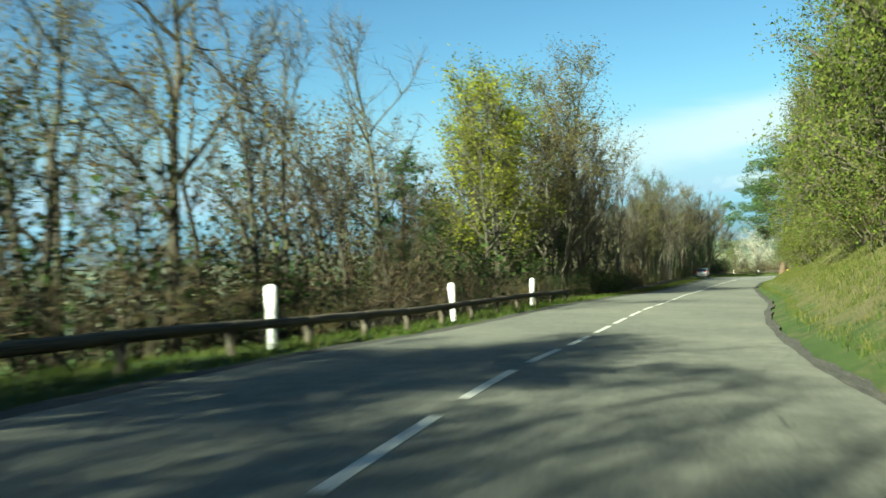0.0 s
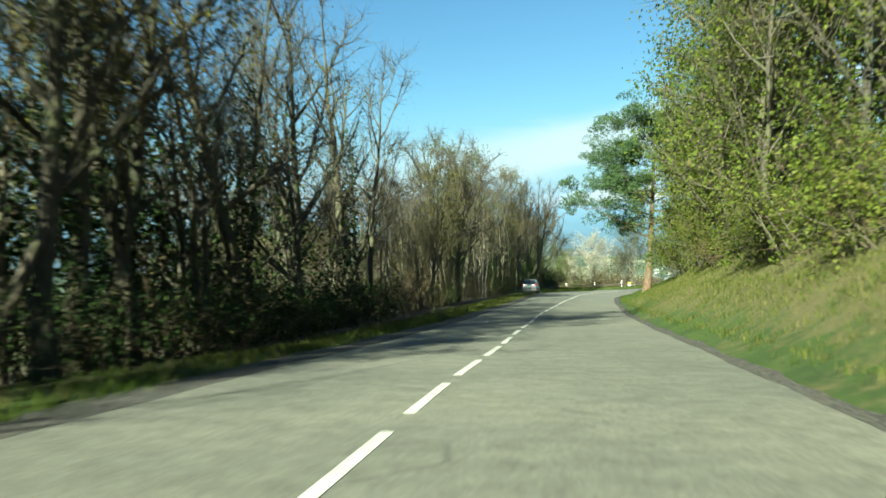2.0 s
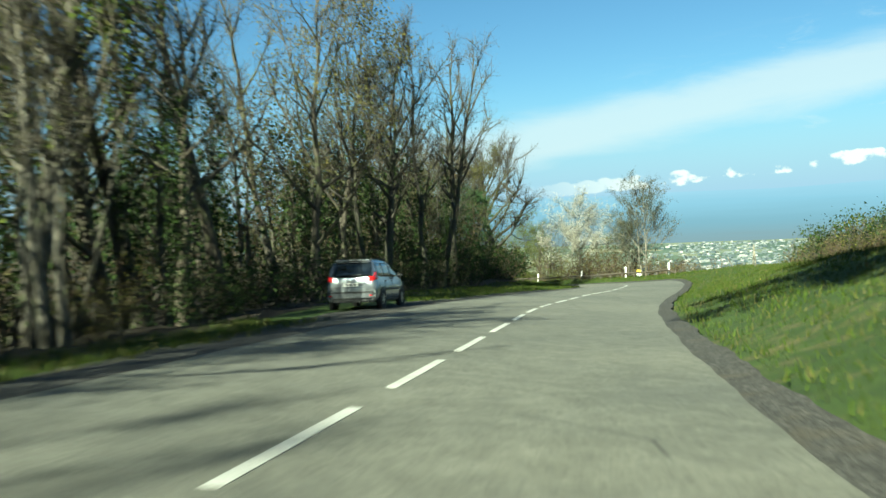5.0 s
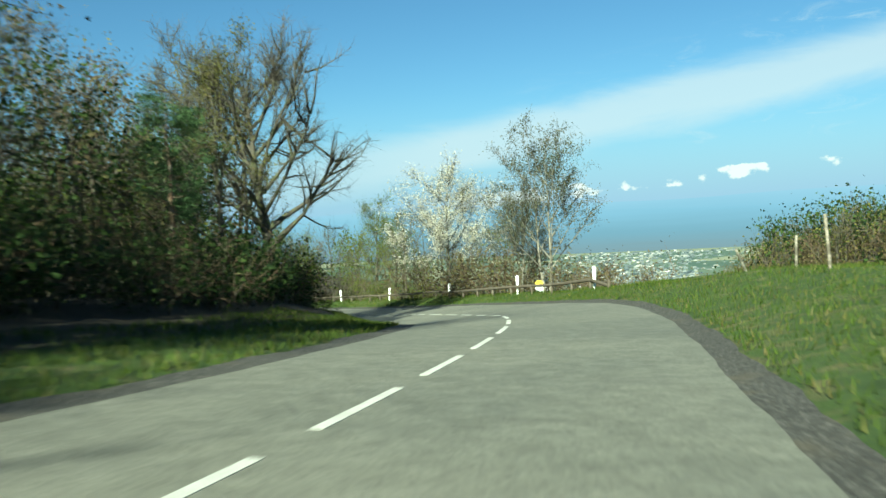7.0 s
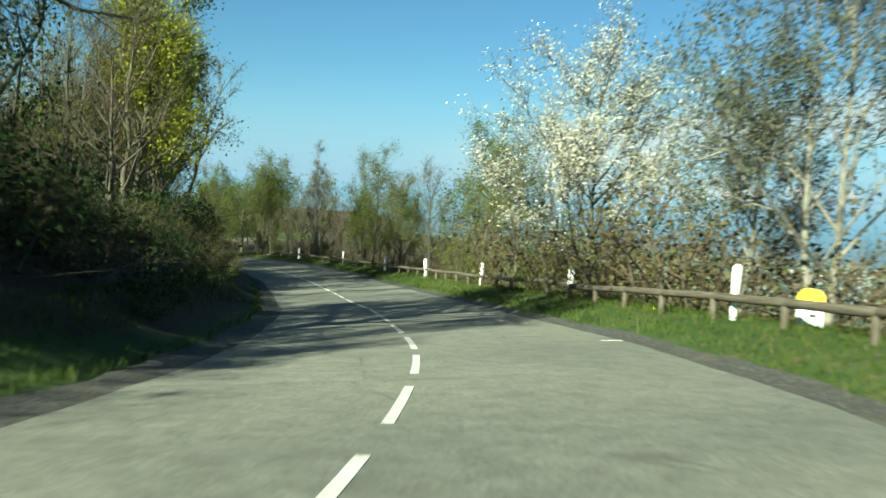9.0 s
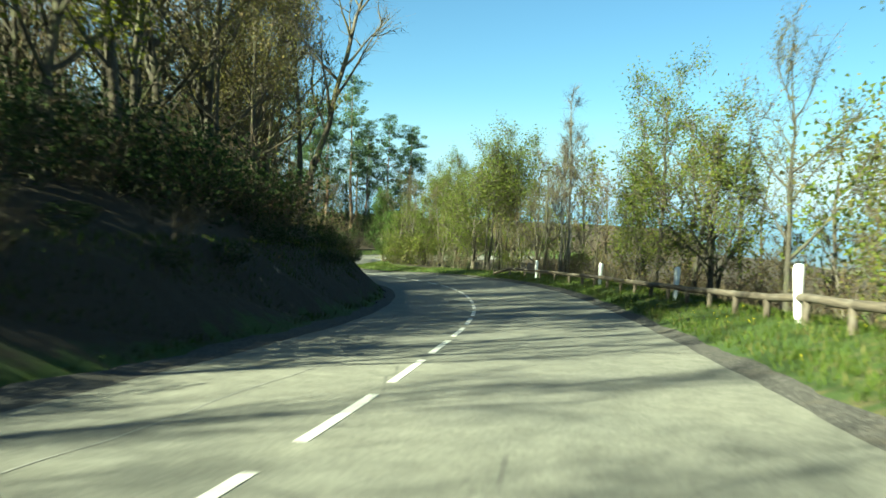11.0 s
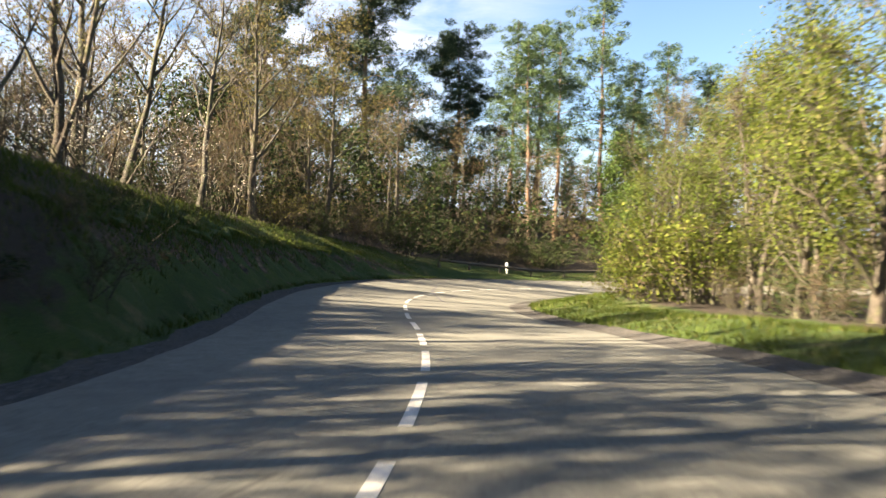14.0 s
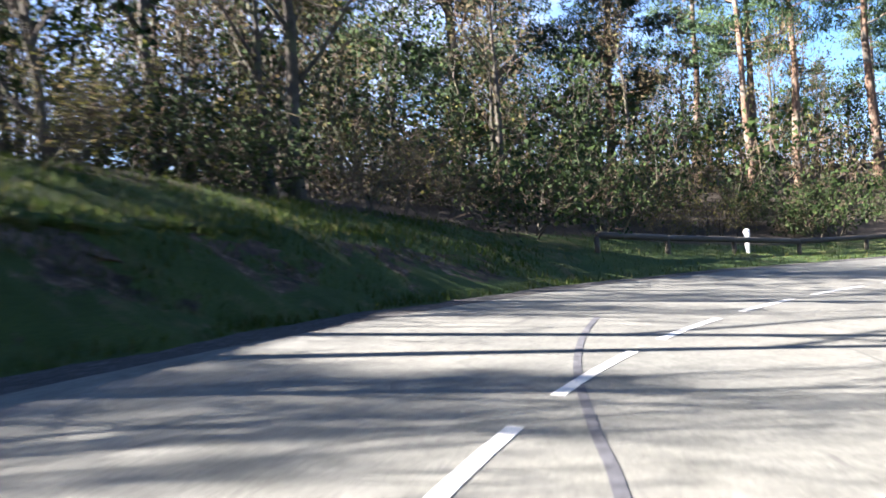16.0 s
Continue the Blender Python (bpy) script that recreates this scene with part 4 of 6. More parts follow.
model("pine", pine(131, 15.0, 5.6, start=0.42, limbs=20, lower=6, radius=0.27, pads=11, needles=20), pine(132, 17.0, 3.9, start=0.36, limbs=21, cone=0.36, lower=8), pine(133, 14.0, 3.8, start=0.28, limbs=20, cone=0.4, lower=5))
model("big_bare", bare(141, 12.4, 8.4, start=0.26, limbs=24, radius=0.40, up=0.50, twig=1.3, twig_count=34, thick=0.013, sides=9), bare(142, 13.0, 6.0, start=0.3, limbs=20, radius=0.28, up=0.8, twig=1.2, twig_count=26, thick=0.012, sides=7))
model("verge_tree", pale_tree(191, 9.6, 6.2), pale_tree(192, 9.0, 5.6))
model("shade", shade(201, 11.5, 4.6, start=0.2, limbs=14), shade(202, 12.5, 4.8, start=0.24, limbs=14))
model("dark_pine", pine(135, 15.0, 5.2, start=0.09, limbs=40, lower=4, radius=0.24, pads=11, needles=36, cone=0.30, leaf=NEEDLE_DARK))
model("wide_pine", pine(134, 14.4, 7.4, start=0.30, limbs=42, lower=6, radius=0.30, pads=15, needles=36, cone=0.20))


BACK = {}
BACK_MATS = [BARK_GREY, TWIG_GREY, TWIG_BROWN, LEAF_BROWN, LEAF_BUD, LEAF_SPRING, LEAF_DARK]


def back_plant(seed, h, sp, stem_count, leaf, each, size, twig=1):
    """A simpler tree or thicket for the rows behind: verts, faces and the material of each face."""
    p = Plant(seed)
    rng = p.rng
    if stem_count == 1:
        pts = np.array([[rng.normal(0, 0.05) * k, rng.normal(0, 0.05) * k, -0.3 + (h + 0.3) * k / 5] for k in range(6)])
        p.tube(pts, 0.17 * (1 - 0.88 * np.linspace(0, 1, 6)), 5)
        for i in range(11):
            t = 0.12 + 0.85 * i / 11
            k = min(int(t * 5), 4)
            base = pts[k] + (pts[k + 1] - pts[k]) * (t * 5 - k)
            a = i * 2.4 + rng.normal(0, 0.3)
            big = p.limb(base, (math.cos(a), math.sin(a), 0.7 + 0.5 * t), sp * (1.1 - 0.6 * t), 0.08 * (1.1 - t), 0.5, 4, 3, 0.15)
            p.twigs(big, 20, 1.7, 0.017, 0.15, 0.8, 0.15)
    else:
        for i in range(stem_count):
            a = rng.uniform(0, 6.28)
            r = sp * 0.4 * rng.random()
            stem = p.limb((r * math.cos(a), r * math.sin(a), -0.2), (0.5 * math.cos(a), 0.5 * math.sin(a), 1.0), h * rng.uniform(0.7, 1.05), 0.04, -0.1, 4, 3, 0.15)
            p.twigs(stem, 18, 1.2, 0.014, 0.1, 0.9, 0.05)
    p.leaves_on_twigs(each, size, 0.35, 1.0)
    tv, tf = p.twig_mesh()
    lv, lf = p.leaf_mesh(0.8, 0.0, True)
    v = np.concatenate(p.v)
    n = len(v)
    tris = np.concatenate([tf + n, lf + n + len(tv)])
    mats = np.concatenate([np.full(len(tf), twig), np.full(len(lf), leaf)])
    return np.concatenate([v, tv, lv]), np.array(p.f), tris, mats


BACK["far_brown"] = [back_plant(151, 10.0, 4.2, 1, 3, 4, 0.15, 2), back_plant(152, 11.0, 4.6, 1, 3, 4, 0.15, 2)]
BACK["far_olive"] = [back_plant(161, 11.0, 4.4, 1, 4, 3, 0.14), back_plant(162, 12.0, 4.6, 1, 4, 3, 0.14)]
BACK["far_spring"] = [back_plant(171, 11.0, 4.6, 1, 5, 4, 0.24), back_plant(172, 10.0, 4.6, 1, 5, 4, 0.24)]
BACK["far_dark"] = [back_plant(173, 8.0, 4.6, 1, 6, 6, 0.20), back_plant(174, 6.5, 4.6, 1, 6, 6, 0.20)]
BACK["thicket_brown"] = [back_plant(181, 3.6, 4.4, 7, 3, 4, 0.11, 2), back_plant(182, 2.8, 4.4, 7, 3, 4, 0.11, 2)]
BACK["thicket_olive"] = [back_plant(183, 3.6, 4.4, 7, 4, 4, 0.11, 2), back_plant(184, 2.8, 4.4, 7, 4, 4, 0.11, 2)]
BACK["thicket_dark"] = [back_plant(185, 3.4, 4.4, 7, 6, 6, 0.15, 2)]
BACK_ROWS = []


def back_wood(s0, s1, d0, d1, gap, kinds, sizes, seed):
    rng = random.Random(seed)
    names = [k for k, n in kinds for _ in range(n)]
    done = []
    for _ in range(int((s1 - s0) * abs(d1 - d0) / gap**2 * 8) + 10):
        s, d = rng.uniform(s0, s1), rng.uniform(d0, d1)
        if all((s - a) ** 2 + (d - b) ** 2 > gap**2 for a, b in done):
            done.append((s, d))
            kind = rng.choice(names)
            BACK_ROWS.append((rng.choice(range(len(BACK[kind]))), kind, spot(s, d), rng.uniform(0, 6.28), rng.uniform(*sizes)))


def build_back_rows():
    """All the trees and thickets of the rows behind, as one mesh."""
    verts, quads, tris, quad_mats, tri_mats, base = [], [], [], [], [], 0
    for which, kind, foot, turn, size in BACK_ROWS:
        v, q, t, tm = BACK[kind][which]
        c, s = math.cos(turn) * size, math.sin(turn) * size
        verts.append(v @ np.array([[c, s, 0], [-s, c, 0], [0, 0, size]]) + np.array(foot))
        quads.append(q + base), tris.append(t + base)
        quad_mats.append(np.zeros(len(q), int)), tri_mats.append(tm)
        base += len(v)
    verts, quads, tris = np.concatenate(verts), np.concatenate(quads), np.concatenate(tris)
    me = bpy.data.meshes.new("back_woods")
    me.vertices.add(len(verts))
    me.vertices.foreach_set("co", verts.astype(np.float32).ravel())
    me.loops.add(quads.size + tris.size)
    me.loops.foreach_set("vertex_index", np.concatenate([quads.ravel(), tris.ravel()]).astype(np.int32))
    me.polygons.add(len(quads) + len(tris))
    me.polygons.foreach_set("loop_start", np.concatenate([np.arange(len(quads)) * 4, quads.size + np.arange(len(tris)) * 3]).astype(np.int32))
    for m in BACK_MATS:
        me.materials.append(m)
    me.polygons.foreach_set("material_index", np.concatenate(quad_mats + tri_mats).astype(np.int32))
    me.update(calc_edges=True)
    me.validate()
    tagged(new("back_woods", me), "dense brown and olive woods behind the roadside trees", "woods", kind="stuff")


PLACED = {}


def plant(kind, s, d, size=1.0, turn=None, which=None, rng=random.Random(5)):
    """Puts one plant on the ground. The first use takes the model itself, later ones copy it."""
    options = MODELS[kind]
    k = rng.randrange(len(options)) if which is None else which
    ob = options[k]
    foot = spot(s, d)
    angle = rng.uniform(0, 360) if turn is None else turn
    m = Matrix.Translation(foot) @ pose(0, 0, 0, rng.uniform(-2.5, 2.5), rng.uniform(-2.5, 2.5), angle) @ Matrix.Diagonal((size * rng.uniform(0.92, 1.1), size * rng.uniform(0.92, 1.1), size, 1))
    if PLACED.get(ob.name):
        return copy_thing(ob, m)
    PLACED[ob.name] = True
    ob.matrix_basis = m
    return ob


def wood(s0, s1, d0, d1, gap, kinds, sizes, seed):
    """Scatters plants over a stretch of the roadside, about gap metres from each other."""
    rng = random.Random(seed)
    names = [k for k, n in kinds for _ in range(n)]
    done = []
    tries = int((s1 - s0) * abs(d1 - d0) / gap**2 * 8) + 10
    for _ in range(tries):
        s, d = rng.uniform(s0, s1), rng.uniform(d0, d1)
        if all((s - a) ** 2 + (d - b) ** 2 > gap**2 for a, b in done):
            done.append((s, d))
            plant(rng.choice(names), s, d, rng.uniform(*sizes), None, None, rng)
    return done


# single trees that stand out
plant("olive", 19.5, -10.6, 1.15, 0, 0)
plant("olive", 17.0, -12.5, 1.1, 80, 2)
plant("bare", 25.0, -11.5, 0.95, 60, 1)
plant("bare", 30.5, -10.8, 0.85, 0, 3)
plant("bare", 35.0, -10.8, 1.0, 100, 0)
plant("bare", 45.0, -9.4, 0.85, 200, 0)
plant("maple", 48.0, -9.6, 1.12)
plant("spring", 55.5, -11.5, 1.2, 0, 2)
plant("pine", 46.0, -15.0, 0.72, None, 2)
plant("wide_pine", 125.5, 6.7, 1.10, 40, 0)
plant("pine", -9.0, -10.2, 0.9, None, 0)
for s, d, size in ((-6, -9.6, 1.05), (59, -9.2, 1.1), (63.5, -8.8, 1.15), (68, -9.4, 1.1), (111.5, -9.6, 0.85), (158, -11.5, 1.0), (205, -12.0, 0.9)):
    plant("shade", s, d, size)
for s, d, size in ((-13, -9.6, 0.9), (0.5, -9.5, 0.72)):
    plant("shade", s, d, size)
plant("big_bare", 216.6, -9.4, 1.0, 20, 0)
plant("big_bare", 219.5, -15.5, 0.95, 70, 1)
plant("big_bare", 114.5, -9.3, 0.92, 250, 1)
plant("big_bare", 119.5, -9.4, 0.85, 30, 1)
plant("big_bare", 161.0, -10.2, 0.95, 140, 1)
plant("spring", 139.0, -11.0, 1.0, 60, 2)
plant("bare", 214.0, -17.0, 1.1)
plant("bare", 207.0, -20.0, 1.1)
plant("blossom", 241.3, 10.8, 0.95, 0)
plant("verge_tree", 224.8, 11.2, 1.0, 30, 0)
plant("verge_tree", 229.4, 11.6, 0.85, 130, 1)
for s, d, size in ((331.0, -10.2, 1.0), (335.5, -11.0, 1.2), (340.0, -10.6, 1.1), (347.0, -11.2, 1.0)):
    plant("blackthorn", s, d, size)
plant("shade", 350.0, -11.5, 1.0)
plant("shade", 356.0, -11.0, 0.9)
plant("shade", 274.0, -11.0, 1.05)
plant("bare", 290.5, -9.2, 1.15, 60, 2)
plant("bare", 295.8, -9.2, 1.15, 200, 0)
plant("birch", 306.5, 10.6, 1.1, 0, 0)
plant("shade", 291.0, -12.0, 1.0, 40)
plant("shade", 296.5, -13.0, 1.0, 130)
plant("shade", 300.5, -12.6, 0.9, 210)
for s, d, size, turn in ((377.5, -31.0, 1.40, 10), (371.8, -32.5, 1.30, 170), (368.0, -38.0, 1.2, 200)):
    plant("dark_pine", s, d, size, turn, 0)
for s, d, size, turn in ((379.3, -20.0, 1.16, 300), (382.0, -20.6, 1.12, 40), (382.6, -25.7, 1.15, 130), (387.3, -20.8, 1.38, 220), (392.0, -17.0, 1.1, 20), (386.0, -38.0, 1.2, 80)):
    plant("pine", s, d, size, turn, 1)

# left, first stretch: bare and brown woods behind the timber rail
wood(-30, -5, -13.5, -9.0, 2.7, [("olive", 4), ("bare", 2), ("brown", 1)], (0.95, 1.15), 1)
wood(7, 17, -14.0, -11.0, 3.0, [("brown", 3), ("bare", 1)], (0.42, 0.55), 31)
wood(17, 41, -14.0, -10.5, 3.2, [("brown", 3), ("bare", 2)], (0.65, 0.8), 96)
back_wood(-24, 60, -20.0, -14.0, 5.0, [("far_brown", 3), ("far_olive", 1)], (0.85, 1.1), 2)
wood(-20, 52, -10.0, -7.3, 2.2, [("shrub_brown", 4), ("shrub_olive", 1)], (0.6, 0.9), 3)
# left, second stretch: ivy and dense undergrowth
wood(59, 96, -13.5, -9.0, 2.6, [("ivy", 5), ("bare", 4), ("olive", 1)], (0.9, 1.12), 4)
wood(96, 142, -13.5, -9.0, 2.5, [("bare", 6), ("birch", 2), ("brown", 2), ("ivy", 1)], (0.7, 0.86), 63)
back_wood(60, 98, -22.0, -14.0, 5.0, [("far_dark", 3), ("far_olive", 1)], (0.85, 1.15), 5)
back_wood(98, 142, -19.0, -14.0, 5.0, [("far_olive", 1), ("far_brown", 3)], (0.85, 1.0), 64)
wood(50, 92, -10.4, -7.7, 2.0, [("shrub_dark", 8), ("shrub_olive", 1), ("shrub_brown", 1)], (0.7, 1.05), 6)
wood(92, 142, -10.8, -8.2, 2.2, [("shrub_brown", 5), ("shrub_olive", 2), ("shrub_dark", 1)], (0.6, 0.95), 75)
# left, by the parked car and the inside of the bend
wood(136, 178, -14.5, -9.8, 3.0, [("bare", 2), ("olive", 2), ("ivy", 4)], (0.9, 1.1), 7)
back_wood(142, 212, -20.0, -15.0, 5.2, [("far_brown", 2), ("far_dark", 2)], (0.8, 1.0), 8)
wood(142, 178, -11.5, -9.2, 2.0, [("shrub_dark", 3), ("shrub_brown", 2)], (0.7, 1.1), 9)
wood(178, 215, -14.5, -9.9, 2.5, [("shrub_dark", 6), ("shrub_brown", 1), ("shrub_green", 1)], (1.0, 1.5), 10)
wood(174, 208, -15.0, -11.0, 4.2, [("pine", 1), ("brown", 1), ("ivy", 1)], (0.6, 0.8), 11)
# left, after the bend: dark wooded slope
wood(217, 227, -12.0, -7.8, 2.0, [("shrub_dark", 9), ("shrub_olive", 1)], (0.8, 1.25), 12)
wood(227, 252, -12.5, -8.2, 2.1, [("shrub_dark", 7), ("shrub_olive", 2)], (0.45, 0.75), 85)
wood(252, 276, -12.0, -7.8, 2.0, [("shrub_dark", 9), ("shrub_olive", 1)], (0.8, 1.25), 86)
for s, d, size in ((257.5, -11.5, 1.15), (264.0, -10.4, 1.0)):
    plant("maple", s, d, size)
for s, d, size in ((269.0, -10.8, 1.1), (279.0, -11.0, 1.15)):
    plant("shade", s, d, size)
wood(219, 226, -14.5, -9.8, 3.2, [("olive", 4), ("bare", 1), ("brown", 1), ("maple", 1)], (0.9, 1.15), 13)
plant("olive", 234.5, -17.5, 0.85, 0, 1)
wood(246, 264, -15.5, -10.6, 3.2, [("olive", 3), ("brown", 2), ("ivy", 3)], (0.85, 1.1), 88)
back_wood(217, 228, -26.0, -15.0, 5.2, [("far_olive", 3), ("far_brown", 2)], (0.95, 1.2), 14)
back_wood(246, 264, -28.0, -15.5, 4.8, [("far_olive", 3), ("far_dark", 3)], (0.9, 1.2), 70)
back_wood(262, 290, -26.0, -15.0, 5.2, [("far_olive", 3), ("far_brown", 2)], (0.9, 1.2), 71)
# left, brambles on the dark bank
wood(221, 252, -8.8, -5.6, 1.4, [("bramble", 5), ("shrub_olive", 1)], (0.45, 0.85), 68)
wood(252, 302, -8.8, -5.8, 1.55, [("bramble", 8), ("shrub_brown", 1), ("shrub_olive", 1)], (0.35, 0.75), 62)
wood(302, 322, -8.8, -5.8, 1.6, [("bramble", 8), ("shrub_brown", 1)], (0.35, 0.6), 84)
wood(322, 345, -8.6, -7.0, 2.2, [("bramble", 4), ("shrub_brown", 1), ("shrub_olive", 1)], (0.25, 0.45), 97)
wood(350, 376, -15.0, -9.5, 2.4, [("shrub_dark", 3), ("shrub_olive", 1), ("shrub_brown", 1)], (0.6, 1.4), 78)
# left, the bank of the last bend
wood(262, 308, -13.0, -10.5, 13.0, [("shade", 1)], (0.85, 1.1), 51)
wood(270, 300, -17.0, -10.4, 3.6, [("shade", 1), ("olive", 5), ("brown", 2), ("bare", 2)], (0.8, 1.1), 15)
wood(298, 311, -14.0, -10.6, 2.7, [("olive", 3), ("brown", 3), ("ivy", 1)], (0.95, 1.2), 80)
wood(310, 335, -13.0, -10.8, 3.3, [("brown", 5), ("olive", 2), ("bare", 1)], (0.9, 1.15), 95)
wood(335, 351, -16.0, -10.8, 3.1, [("brown", 4), ("bare", 2), ("olive", 1)], (0.85, 1.1), 99)
wood(346, 359, -22.0, -12.0, 3.0, [("brown", 5), ("bare", 2), ("olive", 1)], (0.85, 1.1), 81)
wood(276, 301, -12.5, -9.0, 2.0, [("shrub_dark", 4), ("shrub_olive", 2)], (0.7, 1.0), 16)
wood(301, 346, -12.5, -9.8, 2.8, [("shrub_brown", 2), ("shrub_olive", 1), ("shrub_dark", 3)], (0.35, 0.55), 77)
back_wood(280, 307, -30.0, -16.0, 5.0, [("far_brown", 2), ("far_dark", 2), ("far_olive", 1)], (0.85, 1.1), 17)
back_wood(312, 350, -36.0, -25.0, 4.4, [("far_brown", 4), ("far_olive", 1)], (0.7, 0.9), 92)
back_wood(310, 350, -25.0, -17.0, 3.4, [("thicket_dark", 3), ("thicket_brown", 2)], (0.8, 1.1), 93)
back_wood(282, 352, -50.0, -34.0, 4.2, [("far_brown", 3), ("far_olive", 1), ("far_dark", 2)], (1.0, 1.35), 87)
back_wood(348, 370, -36.0, -18.0, 4.6, [("far_brown", 3), ("far_dark", 3)], (0.85, 1.15), 79)
wood(300, 350, -48.0, -32.0, 11.0, [("pine", 1)], (0.9, 1.1), 32)
# straight ahead at the end: shrubs under the pines
wood(374, 408, -18.0, -9.5, 2.8, [("shrub_olive", 1), ("shrub_dark", 4)], (0.35, 1.0), 18)
wood(388, 410, -44.0, -16.0, 7.5, [("pine", 1)], (0.8, 1.1), 19)
# right, first stretch: bright green trees above the bank
wood(0, 116, 9.2, 13.5, 3.3, [("spring", 8), ("olive", 1), ("birch", 1)], (0.95, 1.3), 20)
back_wood(5, 122, 14.0, 19.0, 5.6, [("far_spring", 4), ("far_olive", 1)], (0.95, 1.25), 21)
wood(0, 116, 8.6, 10.2, 2.1, [("shrub_green", 4), ("shrub_olive", 1)], (0.6, 0.9), 22)
wood(112, 126, 10.5, 22.0, 4.0, [("spring", 2), ("olive", 1)], (0.8, 1.0), 23)
# right, below the timber rail
back_wood(206, 221, 9.6, 20.0, 3.4, [("thicket_brown", 3), ("thicket_olive", 1)], (0.45, 0.7), 35)
back_wood(221, 250, 10.2, 17.0, 2.7, [("thicket_brown", 4), ("thicket_olive", 1)], (1.3, 1.9), 37)
wood(250, 314, 10.0, 13.0, 3.0, [("brown", 1), ("olive", 2), ("spring", 2), ("birch", 2)], (0.6, 0.85), 25)
back_wood(250, 324, 13.5, 23.0, 5.4, [("far_olive", 3), ("far_spring", 3), ("far_brown", 2)], (0.8, 1.05), 26)
back_wood(250, 316, 9.6, 17.0, 3.8, [("thicket_brown", 2), ("thicket_olive", 3)], (0.7, 1.0), 36)
wood(250, 314, 9.4, 12.0, 3.2, [("shrub_brown", 2), ("shrub_olive", 2), ("shrub_green", 2)], (0.5, 0.8), 27)
# right, inside of the last bend
plant("stem_tree", 318.0, 9.7, 1.0, 0, 0)
plant("holly", 361.0, 7.2, 1.0, 0, 0)
plant("holly", 357.5, 8.4, 0.7, 90, 0)
for s, d, size in ((340.0, 14.5, 0.85), (336.5, 13.0, 0.75), (347.0, 12.5, 0.8)):
    plant("birch", s, d, size, None, 1)
for s, d, size in ((327.5, 11.4, 0.75), (330.0, 12.2, 0.9), (332.5, 11.2, 0.7), (335.0, 11.8, 0.65)):
    plant("shrub_brown", s, d, size, None, 0)
for s, d, size in ((328.8, 12.8, 0.75), (331.4, 13.2, 0.8)):
    plant("shrub_dark", s, d, size)
wood(313, 324, 11.5, 16.0, 3.2, [("spring", 1), ("olive", 2), ("brown", 1)], (0.6, 0.8), 28)
wood(324, 362, 12.5, 17.0, 3.2, [("spring", 5), ("olive", 2), ("brown", 1)], (0.65, 0.95), 90)
wood(336, 360, 9.6, 13.0, 3.4, [("spring", 5), ("olive", 1)], (0.55, 0.8), 94)
wood(337, 366, 9.0, 12.0, 2.4, [("shrub_green", 4), ("shrub_olive", 2), ("shrub_brown", 1)], (0.55, 1.0), 29)
wood(366, 382, 7.8, 11.0, 2.4, [("shrub_green", 3), ("shrub_olive", 2)], (0.55, 0.85), 91)
back_wood(316, 395, 16.0, 24.0, 6.0, [("far_spring", 4), ("far_brown", 1), ("thicket_olive", 2)], (0.8, 1.05), 30)
# thickets that close the view between the stems
back_wood(-26, 60, -17.0, -12.0, 4.4, [("thicket_brown", 3), ("thicket_olive", 1)], (0.9, 1.4), 41)
back_wood(58, 94, -20.0, -11.5, 3.8, [("thicket_dark", 5), ("thicket_brown", 1)], (1.0, 1.5), 42)
back_wood(94, 142, -20.0, -11.5, 3.8, [("thicket_dark", 1), ("thicket_brown", 4)], (0.9, 1.3), 76)
back_wood(142, 215, -20.0, -13.0, 4.4, [("thicket_dark", 4), ("thicket_brown", 1)], (0.9, 1.4), 43)
back_wood(217, 280, -18.0, -12.0, 4.2, [("thicket_dark", 5), ("thicket_olive", 1)], (0.7, 1.1), 44)
back_wood(276, 300, -22.0, -12.5, 3.8, [("thicket_brown", 2), ("thicket_olive", 2), ("thicket_dark", 2)], (1.0, 1.4), 45)
back_wood(303, 336, -26.0, -16.0, 4.8, [("thicket_brown", 3), ("thicket_dark", 2)], (0.5, 0.8), 82)
back_wood(348, 372, -22.0, -12.5, 3.8, [("thicket_brown", 2), ("thicket_olive", 1), ("thicket_dark", 2)], (0.9, 1.4), 83)
back_wood(352, 412, -32.0, -13.0, 4.6, [("thicket_dark", 5), ("thicket_olive", 2), ("thicket_brown", 1)], (0.5, 1.4), 46)
back_wood(366, 406, -46.0, -20.0, 4.8, [("far_brown", 2), ("far_olive", 1), ("far_dark", 3)], (0.65, 0.95), 47)
back_wood(350, 379, -27.0, -15.5, 3.8, [("far_dark", 1), ("far_brown", 2)], (0.8, 1.1), 98)
back_wood(352, 402, -62.0, -46.0, 5.0, [("far_brown", 3), ("far_olive", 2), ("far_dark", 1)], (0.8, 1.1), 89)
back_wood(62, 92, -19.0, -13.0, 3.6, [("far_dark", 3), ("far_brown", 2)], (0.85, 1.15), 52)
back_wood(92, 140, -19.0, -13.0, 4.4, [("far_brown", 1)], (0.8, 1.0), 56)
back_wood(140, 215, -20.0, -14.0, 4.4, [("far_dark", 3), ("far_brown", 1)], (0.85, 1.0), 53)
back_wood(354, 400, -42.0, -16.0, 4.8, [("thicket_olive", 1), ("thicket_dark", 3)], (0.7, 1.8), 74)
back_wood(4, 50, -20.0, -15.0, 3.8, [("far_brown", 3), ("far_dark", 1)], (0.85, 1.05), 57)
back_wood(342, 376, -46.0, -34.0, 5.0, [("far_brown", 4), ("far_olive", 1)], (0.9, 1.2), 67)
